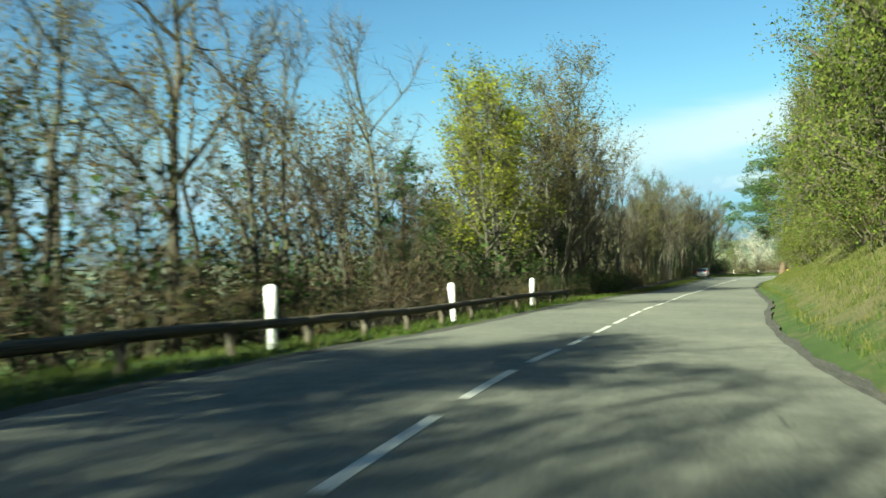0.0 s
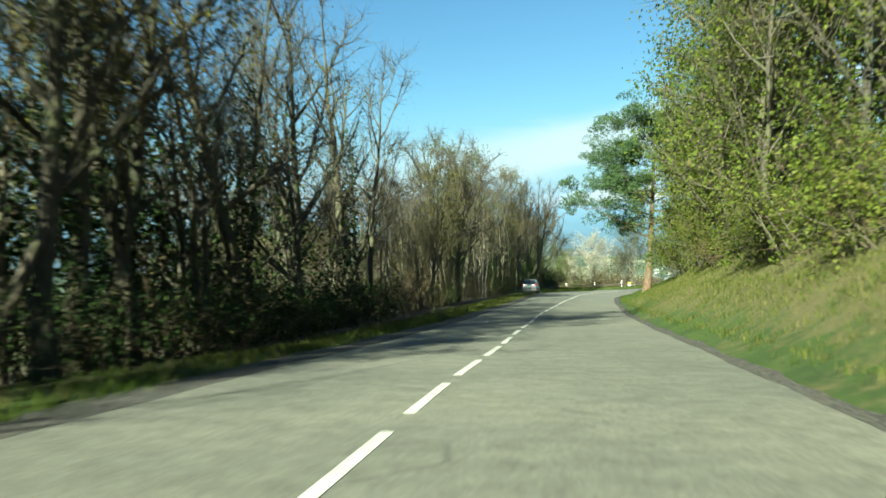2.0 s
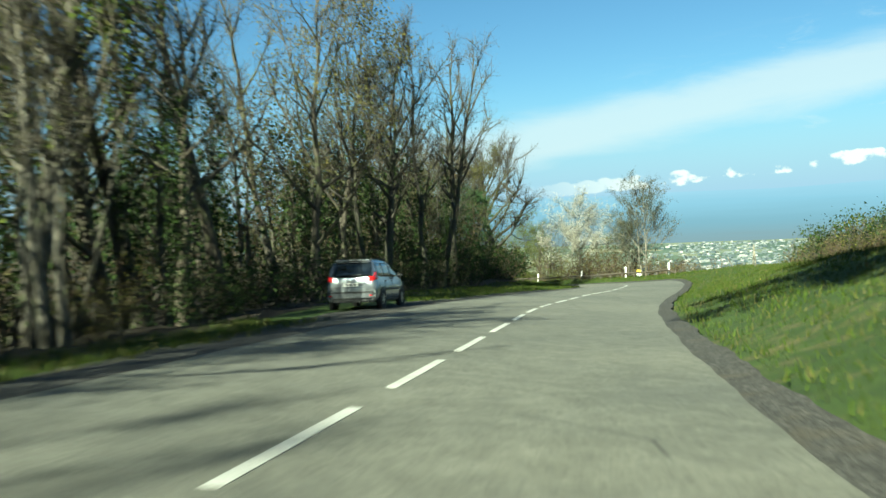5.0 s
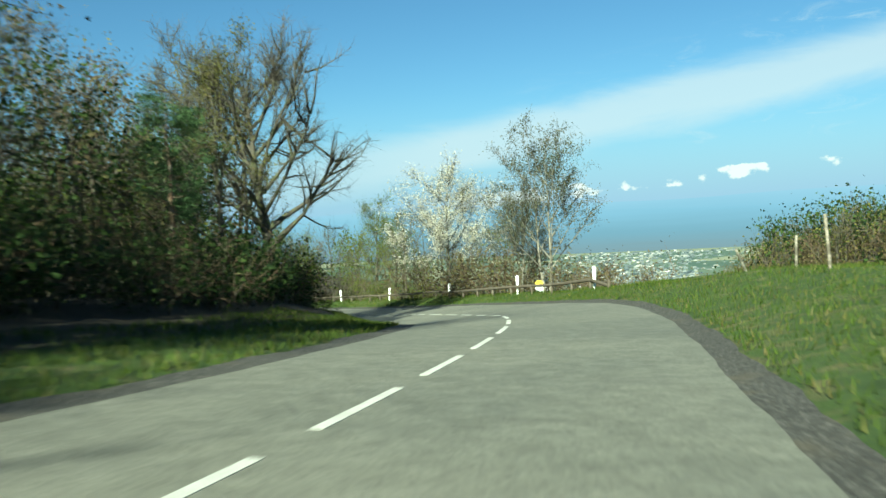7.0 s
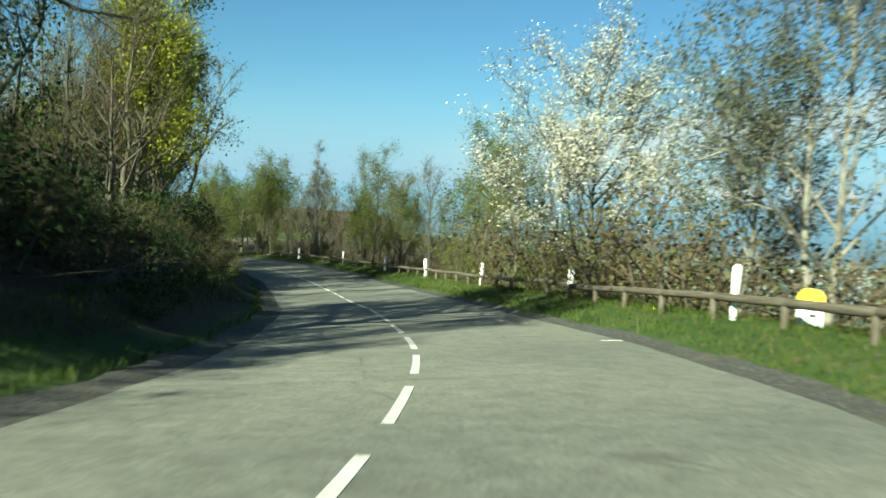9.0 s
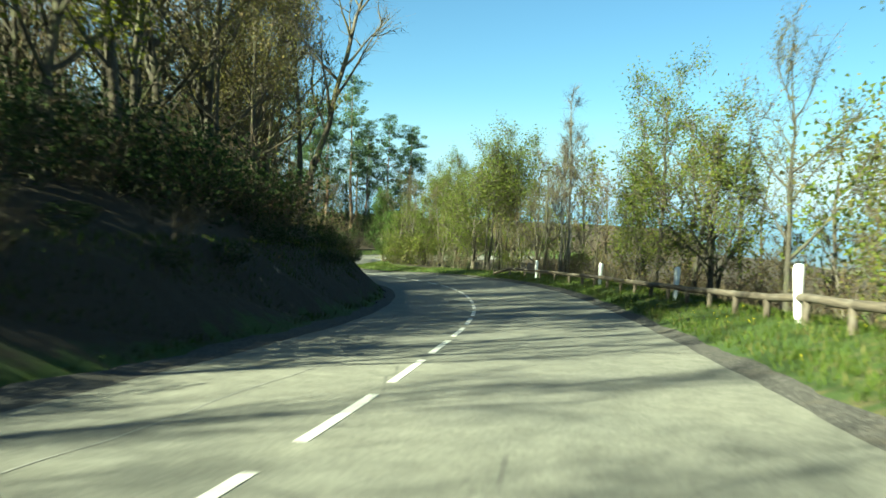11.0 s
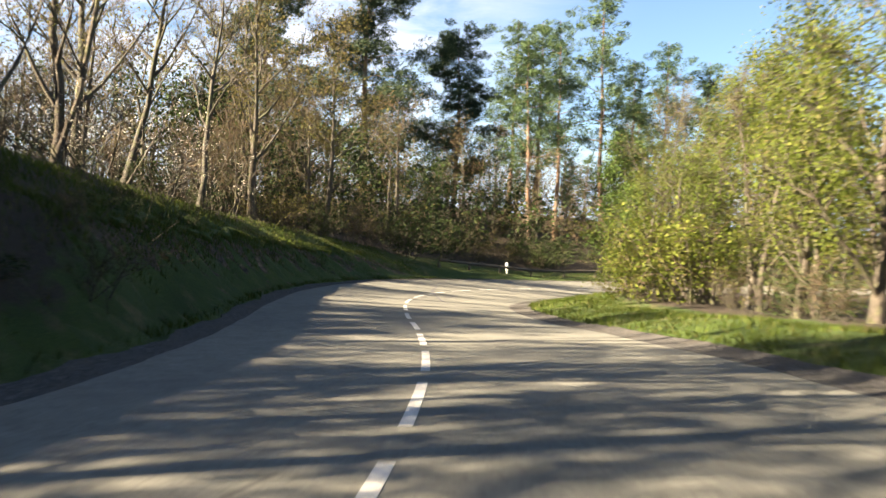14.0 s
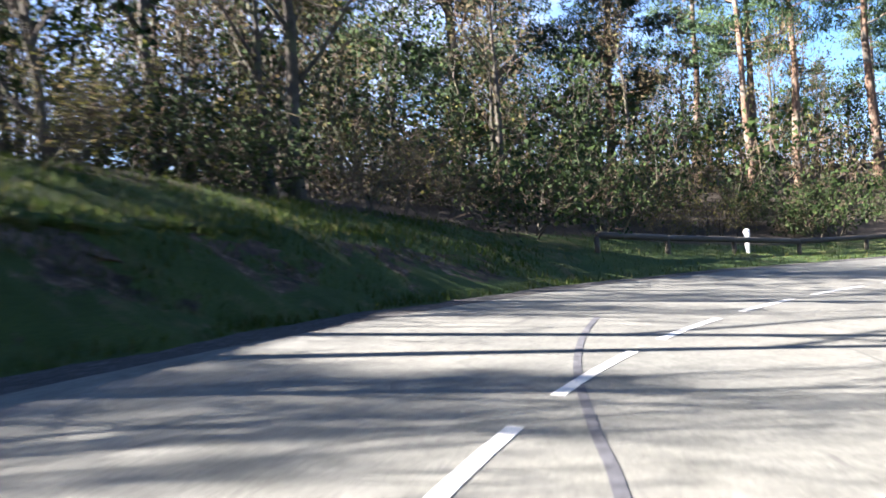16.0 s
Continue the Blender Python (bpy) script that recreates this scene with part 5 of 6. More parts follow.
back_wood(286, 306, -25.0, -15.0, 5.4, [("far_brown", 4), ("thicket_brown", 2)], (0.8, 1.05), 69)
back_wood(2, 56, -16.0, -9.5, 3.0, [("thicket_brown", 3), ("thicket_dark", 1)], (0.9, 1.4), 60)


def far_copse():
    """A brown copse on the slope a hundred metres off, beyond the grass bank."""
    rng = random.Random(61)
    for _ in range(150):
        turn, r = rng.uniform(-54.0, -40.6), rng.uniform(92.0, 138.0)
        a = radians(turn)
        x, y = 55.0 - math.sin(a) * r, 158.0 + math.cos(a) * r
        s, d, far = to_road(np.array([x]), np.array([y]))
        z, _ = height_at(s, d, np.array([x]), np.array([y]), far)
        top = -13.2 - r * float(np.interp(turn, [-54.0, -46.5, -42.5, -40.6], [0.006, 0.013, 0.030, 0.045])) + rng.uniform(-2.5, 0.3)
        kind = rng.choice(["far_brown", "far_brown", "far_dark", "far_olive"])
        BACK_ROWS.append((rng.randrange(2), kind, (x, y, float(z[0]) - 0.3), rng.uniform(0, 6.28), min(1.9, max(0.5, (top - float(z[0])) / (8.6 if kind == "far_dark" else 12.6)))))


far_copse()
build_back_rows()


# ---- timber rails, white marker posts, milestone, stakes ----
def round_log(length, radius, sides=10, wobble=0.0, seed=0):
    """A log along +x with chamfered ends."""
    rng = random.Random(seed)
    bm = bmesh.new()
    rings = []
    for x, r in ((0, 0.8), (0.03, 1.0), (length * 0.33, 1.02), (length * 0.66, 0.98), (length - 0.03, 1.0), (length, 0.8)):
        off = rng.uniform(-wobble, wobble), rng.uniform(-wobble, wobble)
        rings.append([bm.verts.new((x, off[0] + radius * r * math.cos(2 * math.pi * k / sides), off[1] + radius * r * math.sin(2 * math.pi * k / sides))) for k in range(sides)])
    for a, b in zip(rings, rings[1:]):
        for k in range(sides):
            bm.faces.new((a[k], a[(k + 1) % sides], b[(k + 1) % sides], b[k]))
    bm.faces.new(rings[0][::-1]), bm.faces.new(rings[-1])
    return bm


def shared(name, bm, mat, smooth=True):
    me = bpy.data.meshes.new(name)
    bm.to_mesh(me)
    bm.free()
    me.materials.append(mat)
    if smooth:
        me.polygons.foreach_set("use_smooth", [True] * len(me.polygons))
    return me


POST_MESHES = [shared("post", round_log(1.0, 0.085, 8, 0.006, k), WOOD) for k in range(3)]
LOG_MESHES = [shared("rail", round_log(1.0, 0.10, 10, 0.008, 10 + k), WOOD) for k in range(3)]


def timber_rail(s0, s1, offset, post_gap, label, sinks=False):
    """Logs laid end to end on short posts. offset(s): metres right of the road's middle."""
    root = new("timber_guardrail")
    root.location = spot(s0, offset(s0))
    back = root.matrix_basis.inverted()
    n = max(2, int(round((s1 - s0) / post_gap)))
    marks = np.linspace(s0, s1, n + 1)
    rng = random.Random(int(s0 * 7) + 3)
    for k, s in enumerate(marks):
        foot = spot(s, offset(s))
        post = new("post", POST_MESHES[k % 3])
        post.parent = root
        post.matrix_local = back @ Matrix.Translation(foot + Vector((0, 0, -0.35))) @ pose(0, 0, 0, rng.uniform(-2, 2), -90 + rng.uniform(-2, 2), rng.uniform(0, 360)) @ Matrix.Diagonal((0.80, 1, 1, 1))
    for k in range(n):
        side = 0.0
        a, b = spot(marks[k], offset(marks[k])), spot(marks[k + 1], offset(marks[k + 1]))
        a.z += 0.50 if not (sinks and k == 0) else 0.10
        b.z += 0.50 if not (sinks and k == n - 1) else 0.10
        way = b - a
        log = new("rail", LOG_MESHES[k % 3])
        log.parent = root
        log.matrix_local = back @ Matrix.Translation(a) @ way.to_track_quat("X", "Z").to_matrix().to_4x4() @ pose(0, 0, 0, rng.uniform(0, 360)) @ Matrix.Diagonal((way.length - 0.012, 1, 1, 1))
    return tagged(root, label, "guardrail")


def left_line(s):
    return -float(stations(s)[0][0, 4]) - 1.45


def right_line(s):
    return float(stations(s)[0][0, 5]) + float(np.interp(s, [200, 214, 225, 238, 265, 290, 312], [2.9, 2.9, 2.6, 2.7, 2.7, 2.1, 2.1]))


def outer_line(s):
    return -float(stations(s)[0][0, 4]) - 2.9


timber_rail(-19.0, 43.0, left_line, 2.9, "dark weathered timber log guardrail on short posts, in shade")
timber_rail(208.6, 312.2, right_line, 2.9, "weathered brown timber log guardrail on short posts", True)
timber_rail(362.5, 404.0, outer_line, 2.9, "thin weathered timber guardrail at the foot of the wood")


def marker_post():
    """A white roadside post with a flattened body and a rounded head."""
    root = new("marker_post")
    bm = bmesh.new()
    outline = [(0.062, -0.05), (0.066, 0.40), (0.078, 0.62), (0.088, 0.92), (0.092, 1.06), (0.078, 1.13), (0.040, 1.17)]
    rings = [[bm.verts.new((r * math.cos(2 * math.pi * k / 12), r * 0.72 * math.sin(2 * math.pi * k / 12), z)) for k in range(12)] for r, z in outline]
    for a, b in zip(rings, rings[1:]):
        for k in range(12):
            bm.faces.new((a[k], a[(k + 1) % 12], b[(k + 1) % 12], b[k]))
    bm.faces.new(rings[-1])
    part("body", bm, WHITE, root, smooth=True)
    return tagged(root, "white plastic roadside marker post with rounded head", "marker post", "marker posts along the road")


first_marker = marker_post()
for n, (s, line, extra) in enumerate([(4.2, left_line, -0.2), (15.0, left_line, -0.05), (26.8, left_line, -0.15), (37.6, left_line, -0.3),
                                      (211.5, right_line, 0.26), (222.4, right_line, 0.16), (234.6, right_line, 0.0), (249.2, right_line, 0.0), (263.8, right_line, 0.0),
                                      (277.0, right_line, 0.1), (292.0, right_line, 0.26), (304.3, right_line, 0.0), (369.3, outer_line, -0.25)]):
    m = Matrix.Translation(spot(s, line(s) + extra, -0.02)) @ pose(0, 0, 0, random.uniform(-3, 3), random.uniform(-3, 3), heading(s) + random.uniform(-12, 12)) @ Matrix.Diagonal((1.15, 1.15, 1.04 if s < 360 else 0.75, 1))
    if n == 0:
        first_marker.matrix_basis = m
    else:
        copy_thing(first_marker, m)


def milestone(s, d):
    root = new("milestone")
    root.matrix_basis = Matrix.Translation(spot(s, d, -0.03)) @ pose(0, 0, 0, 0, 2, heading(s)) @ Matrix.Diagonal((1.0, 1.0, 1.2, 1))
    bm = bmesh.new()
    bmesh.ops.create_cube(bm, size=1)
    bmesh.ops.scale(bm, vec=(0.46, 0.30, 0.46), verts=bm.verts)
    bmesh.ops.translate(bm, vec=(0, 0, 0.23), verts=bm.verts)
    bmesh.ops.bevel(bm, geom=bm.edges[:], offset=0.02, segments=2, affect="EDGES")
    part("block", bm, WHITE, root)
    bm = bmesh.new()
    prof = [(0.235 * math.cos(a), 0.235 * math.sin(a) * 0.95) for a in np.linspace(0, math.pi, 11)]
    front = [bm.verts.new((x, -0.15, 0.464 + z)) for x, z in prof]
    rear = [bm.verts.new((x, 0.15, 0.464 + z)) for x, z in prof]
    bm.faces.new(front), bm.faces.new(rear[::-1])
    for k in range(11):
        bm.faces.new((front[k], rear[k], rear[(k + 1) % 11], front[(k + 1) % 11]))
    part("cap", bm, YELLOW, root, "yellow rounded cap")
    for z, w in ((0.34, 0.26), (0.22, 0.18)):
        bm = bmesh.new()
        bmesh.ops.create_cube(bm, size=1)
        bmesh.ops.scale(bm, vec=(w, 0.006, 0.06), verts=bm.verts)
        bmesh.ops.translate(bm, vec=(0, -0.153, z), verts=bm.verts)
        part("lettering_bar", bm, GREY_MARK, root, "dark bar of lettering")
    return tagged(root, "white roadside milestone with rounded yellow cap behind the rail", "milestone")


milestone(220.5, right_line(220.5) + 0.75)


def stake(s, d, tall, lean):
    root = tagged(new("fence_stake"), "pale weathered wooden stake standing in the grass", "stake", "stakes on the grass bank")
    root.matrix_basis = Matrix.Translation(spot(s, d)) @ pose(0, 0, 0, 0, lean, 0)
    part("pole", round_log(tall + 0.3, 0.055, 8, 0.01, int(s)), BARK_PALE, root, smooth=True, at=Matrix.Translation((0, 0, -0.3)) @ pose(0, 0, 0, 0, -90, 0))


stake(191.5, 10.4, 1.75, -4)
stake(196.0, 11.3, 1.2, 3)
stake(197.0, 9.8, 1.0, -24)


# ---- the parked car ----
def car_paint(n):
    spots = n.noise(1.6, 4.0, 0.6, n.add("ShaderNodeTexCoord").outputs["Object"])
    return n.ramp(spots, [(0.3, (0.22, 0.235, 0.25)), (0.7, (0.27, 0.285, 0.30))]), None


CAR_PAINT = material("silver_car_paint", car_paint, 0.2, 0.0, 0.0, 0.6, 0.5)
CAR_GLASS = material("tinted_car_glass", plain_colour((0.012, 0.016, 0.020), 3.0, 0.2), 0.05, 0, 0, 0, 0.9)
CAR_DARK = material("black_plastic", plain_colour((0.02, 0.02, 0.021), 9.0, 0.2), 0.6)
TYRE = material("tyre_rubber", plain_colour((0.018, 0.018, 0.018), 12.0, 0.3), 0.85)
ALLOY = material("alloy_rim", plain_colour((0.45, 0.46, 0.47), 8.0, 0.1), 0.35, 0, 0, 0.8)
RED_LENS = material("red_tail_light", plain_colour((0.45, 0.01, 0.015), 8.0, 0.15), 0.15)
CLEAR_LENS = material("clear_headlight", plain_colour((0.55, 0.57, 0.58), 8.0, 0.1), 0.1)
PLATE = material("plate_white", plain_colour((0.7, 0.7, 0.66), 8.0, 0.05), 0.4)


def loft(sections):
    """Closed cross sections, each a list of the same number of points, joined to one skin with end caps."""
    bm = bmesh.new()
    rings = [[bm.verts.new(p) for p in ring] for ring in sections]
    m = len(rings[0])
    for a, b in zip(rings, rings[1:]):
        for k in range(m):
            bm.faces.new((a[k], a[(k + 1) % m], b[(k + 1) % m], b[k]))
    bm.faces.new(rings[0][::-1]), bm.faces.new(rings[-1])
    bmesh.ops.recalc_face_normals(bm, faces=bm.faces[:])
    return bm


def box(size, at, bevel=0.0):
    bm = bmesh.new()
    bmesh.ops.create_cube(bm, size=1)
    bmesh.ops.scale(bm, vec=size, verts=bm.verts)
    if bevel:
        bmesh.ops.bevel(bm, geom=bm.edges[:], offset=bevel, segments=2, affect="EDGES")
    bmesh.ops.translate(bm, vec=at, verts=bm.verts)
    return bm


CAR_TOP = ((-2.13, 0.80), (-2.11, 0.98), (-2.05, 1.16), (-1.97, 1.36), (-1.86, 1.53), (-1.62, 1.60), (-1.0, 1.625), (-0.3, 1.615), (0.15, 1.55), (0.62, 1.34), (1.05, 1.11), (1.32, 1.00), (1.75, 0.90), (2.0, 0.78), (2.10, 0.66), (2.14, 0.54))
CAR_WIDE = ((-2.13, 0.74), (-2.05, 0.82), (-1.8, 0.87), (-1.0, 0.885), (0.8, 0.885), (1.4, 0.87), (1.8, 0.82), (2.0, 0.74), (2.14, 0.56))


def along(table, y):
    return float(np.interp(y, [k[0] for k in table], [k[1] for k in table]))


def car_half(y, z):
    """Half the car's width at a height: bulging at the doors, drawn in at the sill and towards the roof."""
    wide = along(CAR_WIDE, y)
    return wide * (1 - 0.07 * ((z - 0.62) / 0.40) ** 2) if z < 0.95 else wide * (0.953 - 0.225 * (z - 0.95) / 0.67)


def side_patch(side, ys, low, high, lift=0.006, rows=4):
    """A sheet that lies on the car's flank between two height functions of y."""
    bm = bmesh.new()
    layers = []
    for out in (lift, lift - 0.012):
        layers.append([[bm.verts.new((side * (car_half(y, low(y) + (high(y) - low(y)) * k / (rows - 1)) + out), y, low(y) + (high(y) - low(y)) * k / (rows - 1))) for k in range(rows)] for y in ys])
    return close_sheet(bm, layers)


def end_patch(half_width, zs, front, lift=0.014):
    """A sheet across the car's sloping front or rear glass, between heights."""
    keys = [k for k in CAR_TOP if (k[0] > 0.1 if front else k[0] < -1.6)]
    keys = sorted((z, y) for y, z in keys)
    bm = bmesh.new()
    layers = []
    for out in (lift, lift - 0.016):
        rows = []
        for z in zs:
            y = float(np.interp(z, [k[0] for k in keys], [k[1] for k in keys]))
            w = half_width(z)
            rows.append([bm.verts.new((x * w, y + (out if front else -out) + 0.004 * x * x * (-1 if front else 1), z + out * 0.5)) for x in (-1, -0.6, 0, 0.6, 1)])
        layers.append(rows)
    return close_sheet(bm, layers)


def close_sheet(bm, layers):
    top, low = layers
    n, m = len(top), len(top[0])
    for i in range(n - 1):
        for j in range(m - 1):
            bm.faces.new((top[i][j], top[i + 1][j], top[i + 1][j + 1], top[i][j + 1]))
            bm.faces.new((low[i][j], low[i][j + 1], low[i + 1][j + 1], low[i + 1][j]))
    rim = [(i, 0) for i in range(n)] + [(n - 1, j) for j in range(1, m)] + [(i, m - 1) for i in range(n - 2, -1, -1)] + [(0, j) for j in range(m - 2, 0, -1)]
    for a, b in zip(rim, rim[1:] + rim[:1]):
        bm.faces.new((top[a[0]][a[1]], top[b[0]][b[1]], low[b[0]][b[1]], low[a[0]][a[1]]))
    bmesh.ops.recalc_face_normals(bm, faces=bm.faces[:])
    return bm


def parked_car(s, d, turn):
    """A silver people carrier, 4.1 m long; +y is its front, the origin lies under its middle."""
    root = new("parked_car")
    root.matrix_basis = Matrix.Translation(spot(s, d)) @ pose(0, 0, 0, math.degrees(math.atan2(float(stations(s + 2)[0][0, 2] - stations(s - 2)[0][0, 2]), 4.0)), 0, heading(s) + turn) @ Matrix.Diagonal((0.98, 0.955, 1.0, 1))
    rings = []
    for y in (-2.13, -2.11, -2.05, -1.97, -1.86, -1.72, -1.5, -1.1, -0.6, -0.1, 0.15, 0.4, 0.62, 0.85, 1.05, 1.2, 1.32, 1.55, 1.75, 1.9, 2.0, 2.10, 2.14):
        low, high = (0.36 if abs(y) > 2.08 else 0.24), along(CAR_TOP, y)
        half = []
        for u in (0.0, 0.06, 0.2, 0.36, 0.5, 0.62, 0.74, 0.86, 0.94, 0.985, 1.0):
            z = low + (high - low) * u
            x = car_half(y, z) * {0.0: 0.90, 0.94: 0.985, 0.985: 0.92, 1.0: 0.80}.get(u, 1.0)
            half.append((x, z))
        rings.append([(-x, y, z) for x, z in half] + [(0.0, y, high + 0.012)] + [(x, y, z) for x, z in half[::-1]])
    part("body", loft(rings), CAR_PAINT, root, "silver-grey metallic paint", smooth=True)
    part("rear_window", end_patch(lambda z: 0.735 - 0.19 * (z - 1.02), np.linspace(1.03, 1.50, 6), False), CAR_GLASS, root, "dark rear window", smooth=True)
    part("windscreen", end_patch(lambda z: 0.68 - 0.16 * (z - 1.02), np.linspace(1.06, 1.52, 6), True), CAR_GLASS, root, smooth=True)
    for side in (-1, 1):
        for y0, y1 in ((-1.70, -1.02), (-0.97, -0.10), (-0.05, 0.86)):
            ys = np.linspace(y0, y1, 7)
            part("side_window", side_patch(side, ys, lambda y: 1.035 + 0.10 * max(0.0, -1.35 - y), lambda y: max(1.05 + 0.10 * max(0.0, -1.35 - y), min(1.49, along(CAR_TOP, y) - 0.115))), CAR_GLASS, root, smooth=True)
        part("side_strip", side_patch(side, np.linspace(-0.95, 0.85, 8), lambda y: 0.60, lambda y: 0.675, 0.016, 3), CAR_DARK, root, "black rubbing strip")
        part("sill", side_patch(side, np.linspace(-0.95, 0.98, 8), lambda y: 0.25, lambda y: 0.33, 0.010, 3), CAR_DARK, root, "dark sill")
        part("tail_light", side_patch(side, np.linspace(-2.10, -1.78, 6), lambda y: 0.93 + 0.10 * (y + 2.1), lambda y: 1.02 + 0.62 * min(0.32, y + 2.12), 0.012, 4), RED_LENS, root, "red tail light", smooth=True)
        part("rear_light", box((0.15, 0.05, 0.17), (side * 0.665, -2.115, 0.98), 0.018), RED_LENS, root, "red tail light")
        part("rear_reflector", box((0.10, 0.04, 0.07), (side * 0.68, -2.16, 0.46), 0.012), RED_LENS, root, "red reflector in the bumper")
        part("headlight", side_patch(side, np.linspace(1.72, 2.06, 6), lambda y: 0.66, lambda y: min(0.84, along(CAR_TOP, y) - 0.03), 0.010, 4), CLEAR_LENS, root, "clear headlight", smooth=True)
        part("mirror", box((0.21, 0.12, 0.15), (side * 0.97, 0.66, 1.08), 0.045), CAR_DARK, root, "dark wing mirror")
        for y in (-0.84, 0.02):
            part("door_handle", box((0.03, 0.17, 0.035), (side * (car_half(y, 0.90) + 0.008), y, 0.90), 0.012), CAR_DARK, root, "dark door handle")
        for y in (-1.0, -0.075, 0.95):
            part("door_seam", side_patch(side, (y - 0.006, y + 0.006), lambda q: 0.36, lambda q: 0.98, 0.0035, 8), CAR_DARK, root)
        part("roof_rail", box((0.035, 1.75, 0.035), (side * 0.58, -0.78, 1.622), 0.012), CAR_DARK, root, "black roof rail")
        for y in (-1.33, 1.36):
            arch = bmesh.new()
            bmesh.ops.create_cone(arch, cap_ends=True, segments=24, radius1=0.375, radius2=0.375, depth=0.12)
            bmesh.ops.rotate(arch, verts=arch.verts, cent=(0, 0, 0), matrix=Matrix.Rotation(radians(90), 3, "Y"))
            bmesh.ops.translate(arch, verts=arch.verts, vec=(side * (along(CAR_WIDE, y) - 0.050), y, 0.335))
            part("wheel_arch", arch, CAR_DARK, root, "dark wheel arch")
            wheel = new("wheel")
            wheel.parent = root
            wheel.matrix_local = Matrix.Translation((side * 0.800, y, 0.312))
            tyre = bmesh.new()
            prof = [(0.20, -0.09), (0.29, -0.10), (0.315, -0.07), (0.315, 0.07), (0.29, 0.10), (0.20, 0.09)]
            hoops = [[tyre.verts.new((x, r * math.cos(a), r * math.sin(a))) for r, x in prof] for a in np.linspace(0, 2 * math.pi, 24, endpoint=False)]
            for i in range(24):
                for j in range(6):
                    a, b = hoops[i], hoops[(i + 1) % 24]
                    tyre.faces.new((a[j], a[(j + 1) % 6], b[(j + 1) % 6], b[j]))
            part("tyre", tyre, TYRE, wheel, "black rubber tyre", smooth=True)
            rim = bmesh.new()
            bmesh.ops.create_cone(rim, cap_ends=True, segments=20, radius1=0.205, radius2=0.205, depth=0.15)
            bmesh.ops.rotate(rim, verts=rim.verts, cent=(0, 0, 0), matrix=Matrix.Rotation(radians(90), 3, "Y"))
            part("rim_well", rim, CAR_DARK, wheel, "dark wheel well behind the spokes")
            for k in range(7):
                part("spoke", box((0.185, 0.055, 0.17), (0, 0, 0.115), 0.01), ALLOY, wheel, at=pose(0, 0, 0, 360 * k / 7))
            hub = bmesh.new()
            bmesh.ops.create_cone(hub, cap_ends=True, segments=12, radius1=0.06, radius2=0.05, depth=0.195)
            bmesh.ops.rotate(hub, verts=hub.verts, cent=(0, 0, 0), matrix=Matrix.Rotation(radians(90), 3, "Y"))
            part("hub", hub, ALLOY, wheel)
    part("rear_bumper", box((1.62, 0.20, 0.36), (0, -2.07, 0.50), 0.07), CAR_PAINT, root)
    part("bumper_strip", box((1.44, 0.04, 0.07), (0, -2.165, 0.56), 0.015), CAR_DARK, root, "black bumper strip")
    part("rear_valance", box((1.30, 0.10, 0.13), (0, -2.06, 0.31), 0.03), CAR_DARK, root, "dark valance under the bumper")
    part("front_bumper", box((1.36, 0.16, 0.28), (0, 2.08, 0.44), 0.06), CAR_PAINT, root)
    plate = part("number_plate", box((0.50, 0.02, 0.11), (0, -2.125, 0.80), 0.006), PLATE, root, "white plate with dark bars")
    for x, w in ((-0.14, 0.10), (0.0, 0.12), (0.15, 0.10)):
        part("plate_bar", box((w, 0.006, 0.05), (x, -2.138, 0.80)), GREY_MARK, plate)
    part("hatch_seam", box((1.30, 0.012, 0.012), (0, -2.127, 0.72)), CAR_DARK, root)
    part("rear_wiper", box((0.42, 0.02, 0.02), (0.12, -2.118, 1.09)), CAR_DARK, root)
    part("spoiler", box((1.20, 0.16, 0.035), (0, -1.86, 1.575), 0.014), CAR_PAINT, root, "lip above the rear window")
    return tagged(root, "silver people carrier parked on the verge under the trees", "car")


parked_car(145.7, -5.5, 0.5)


# ---- the town on the plain ----
def build_town():
    rng = np.random.default_rng(77)
    count = 1300
    yaw = np.radians(-31.8 + np.clip(rng.normal(0, 3.2, count), -7.0, 7.0))
    far = np.clip(1250 + 1420 * rng.random(count) ** 0.7 + rng.normal(0, 60, count), 1150, 2690)
    verts, faces = [], []
    for a, r in zip(yaw, far):
        x, y = 60 - math.sin(a) * r, 160 + math.cos(a) * r
        w, l, h = rng.uniform(5, 13) * (2.5 if rng.random() < 0.06 else 1), rng.uniform(5, 10), rng.uniform(3, 7)
        turn = rng.uniform(0, 1.57)
        c, s = math.cos(turn), math.sin(turn)
        z = -168.0
        base = len(verts)
        for px, py in ((-w, -l), (w, -l), (w, l), (-w, l)):
            verts.append((x + (px * c - py * s) / 2, y + (px * s + py * c) / 2, z))
        for px, py in ((-w, -l), (w, -l), (w, l), (-w, l)):
            verts.append((x + (px * c - py * s) / 2, y + (px * s + py * c) / 2, z + h))
        for px in (-w, w):
            verts.append((x + px * c / 2, y + px * s / 2, z + h + l * 0.16))
        b = base
        faces += [(b, b + 1, b + 5, b + 4), (b + 1, b + 2, b + 6, b + 5), (b + 2, b + 3, b + 7, b + 6), (b + 3, b, b + 4, b + 7),
                  (b + 4, b + 5, b + 9, b + 8), (b + 6, b + 7, b + 8, b + 9), (b + 5, b + 6, b + 9), (b + 7, b + 4, b + 8)]
    # Distance haze is put into the wall colours: dimmed and shifted to blue.
    wall = leaf_material("hazed_town_walls", (0.04, 0.06, 0.075), (0.13, 0.15, 0.16), 0.0, (0.30, 0.30, 0.30))
    tagged(mesh_object("town", verts, faces, wall), "white and pale houses of a distant town on the plain, walls blued as haze", "town", kind="stuff")


build_town()


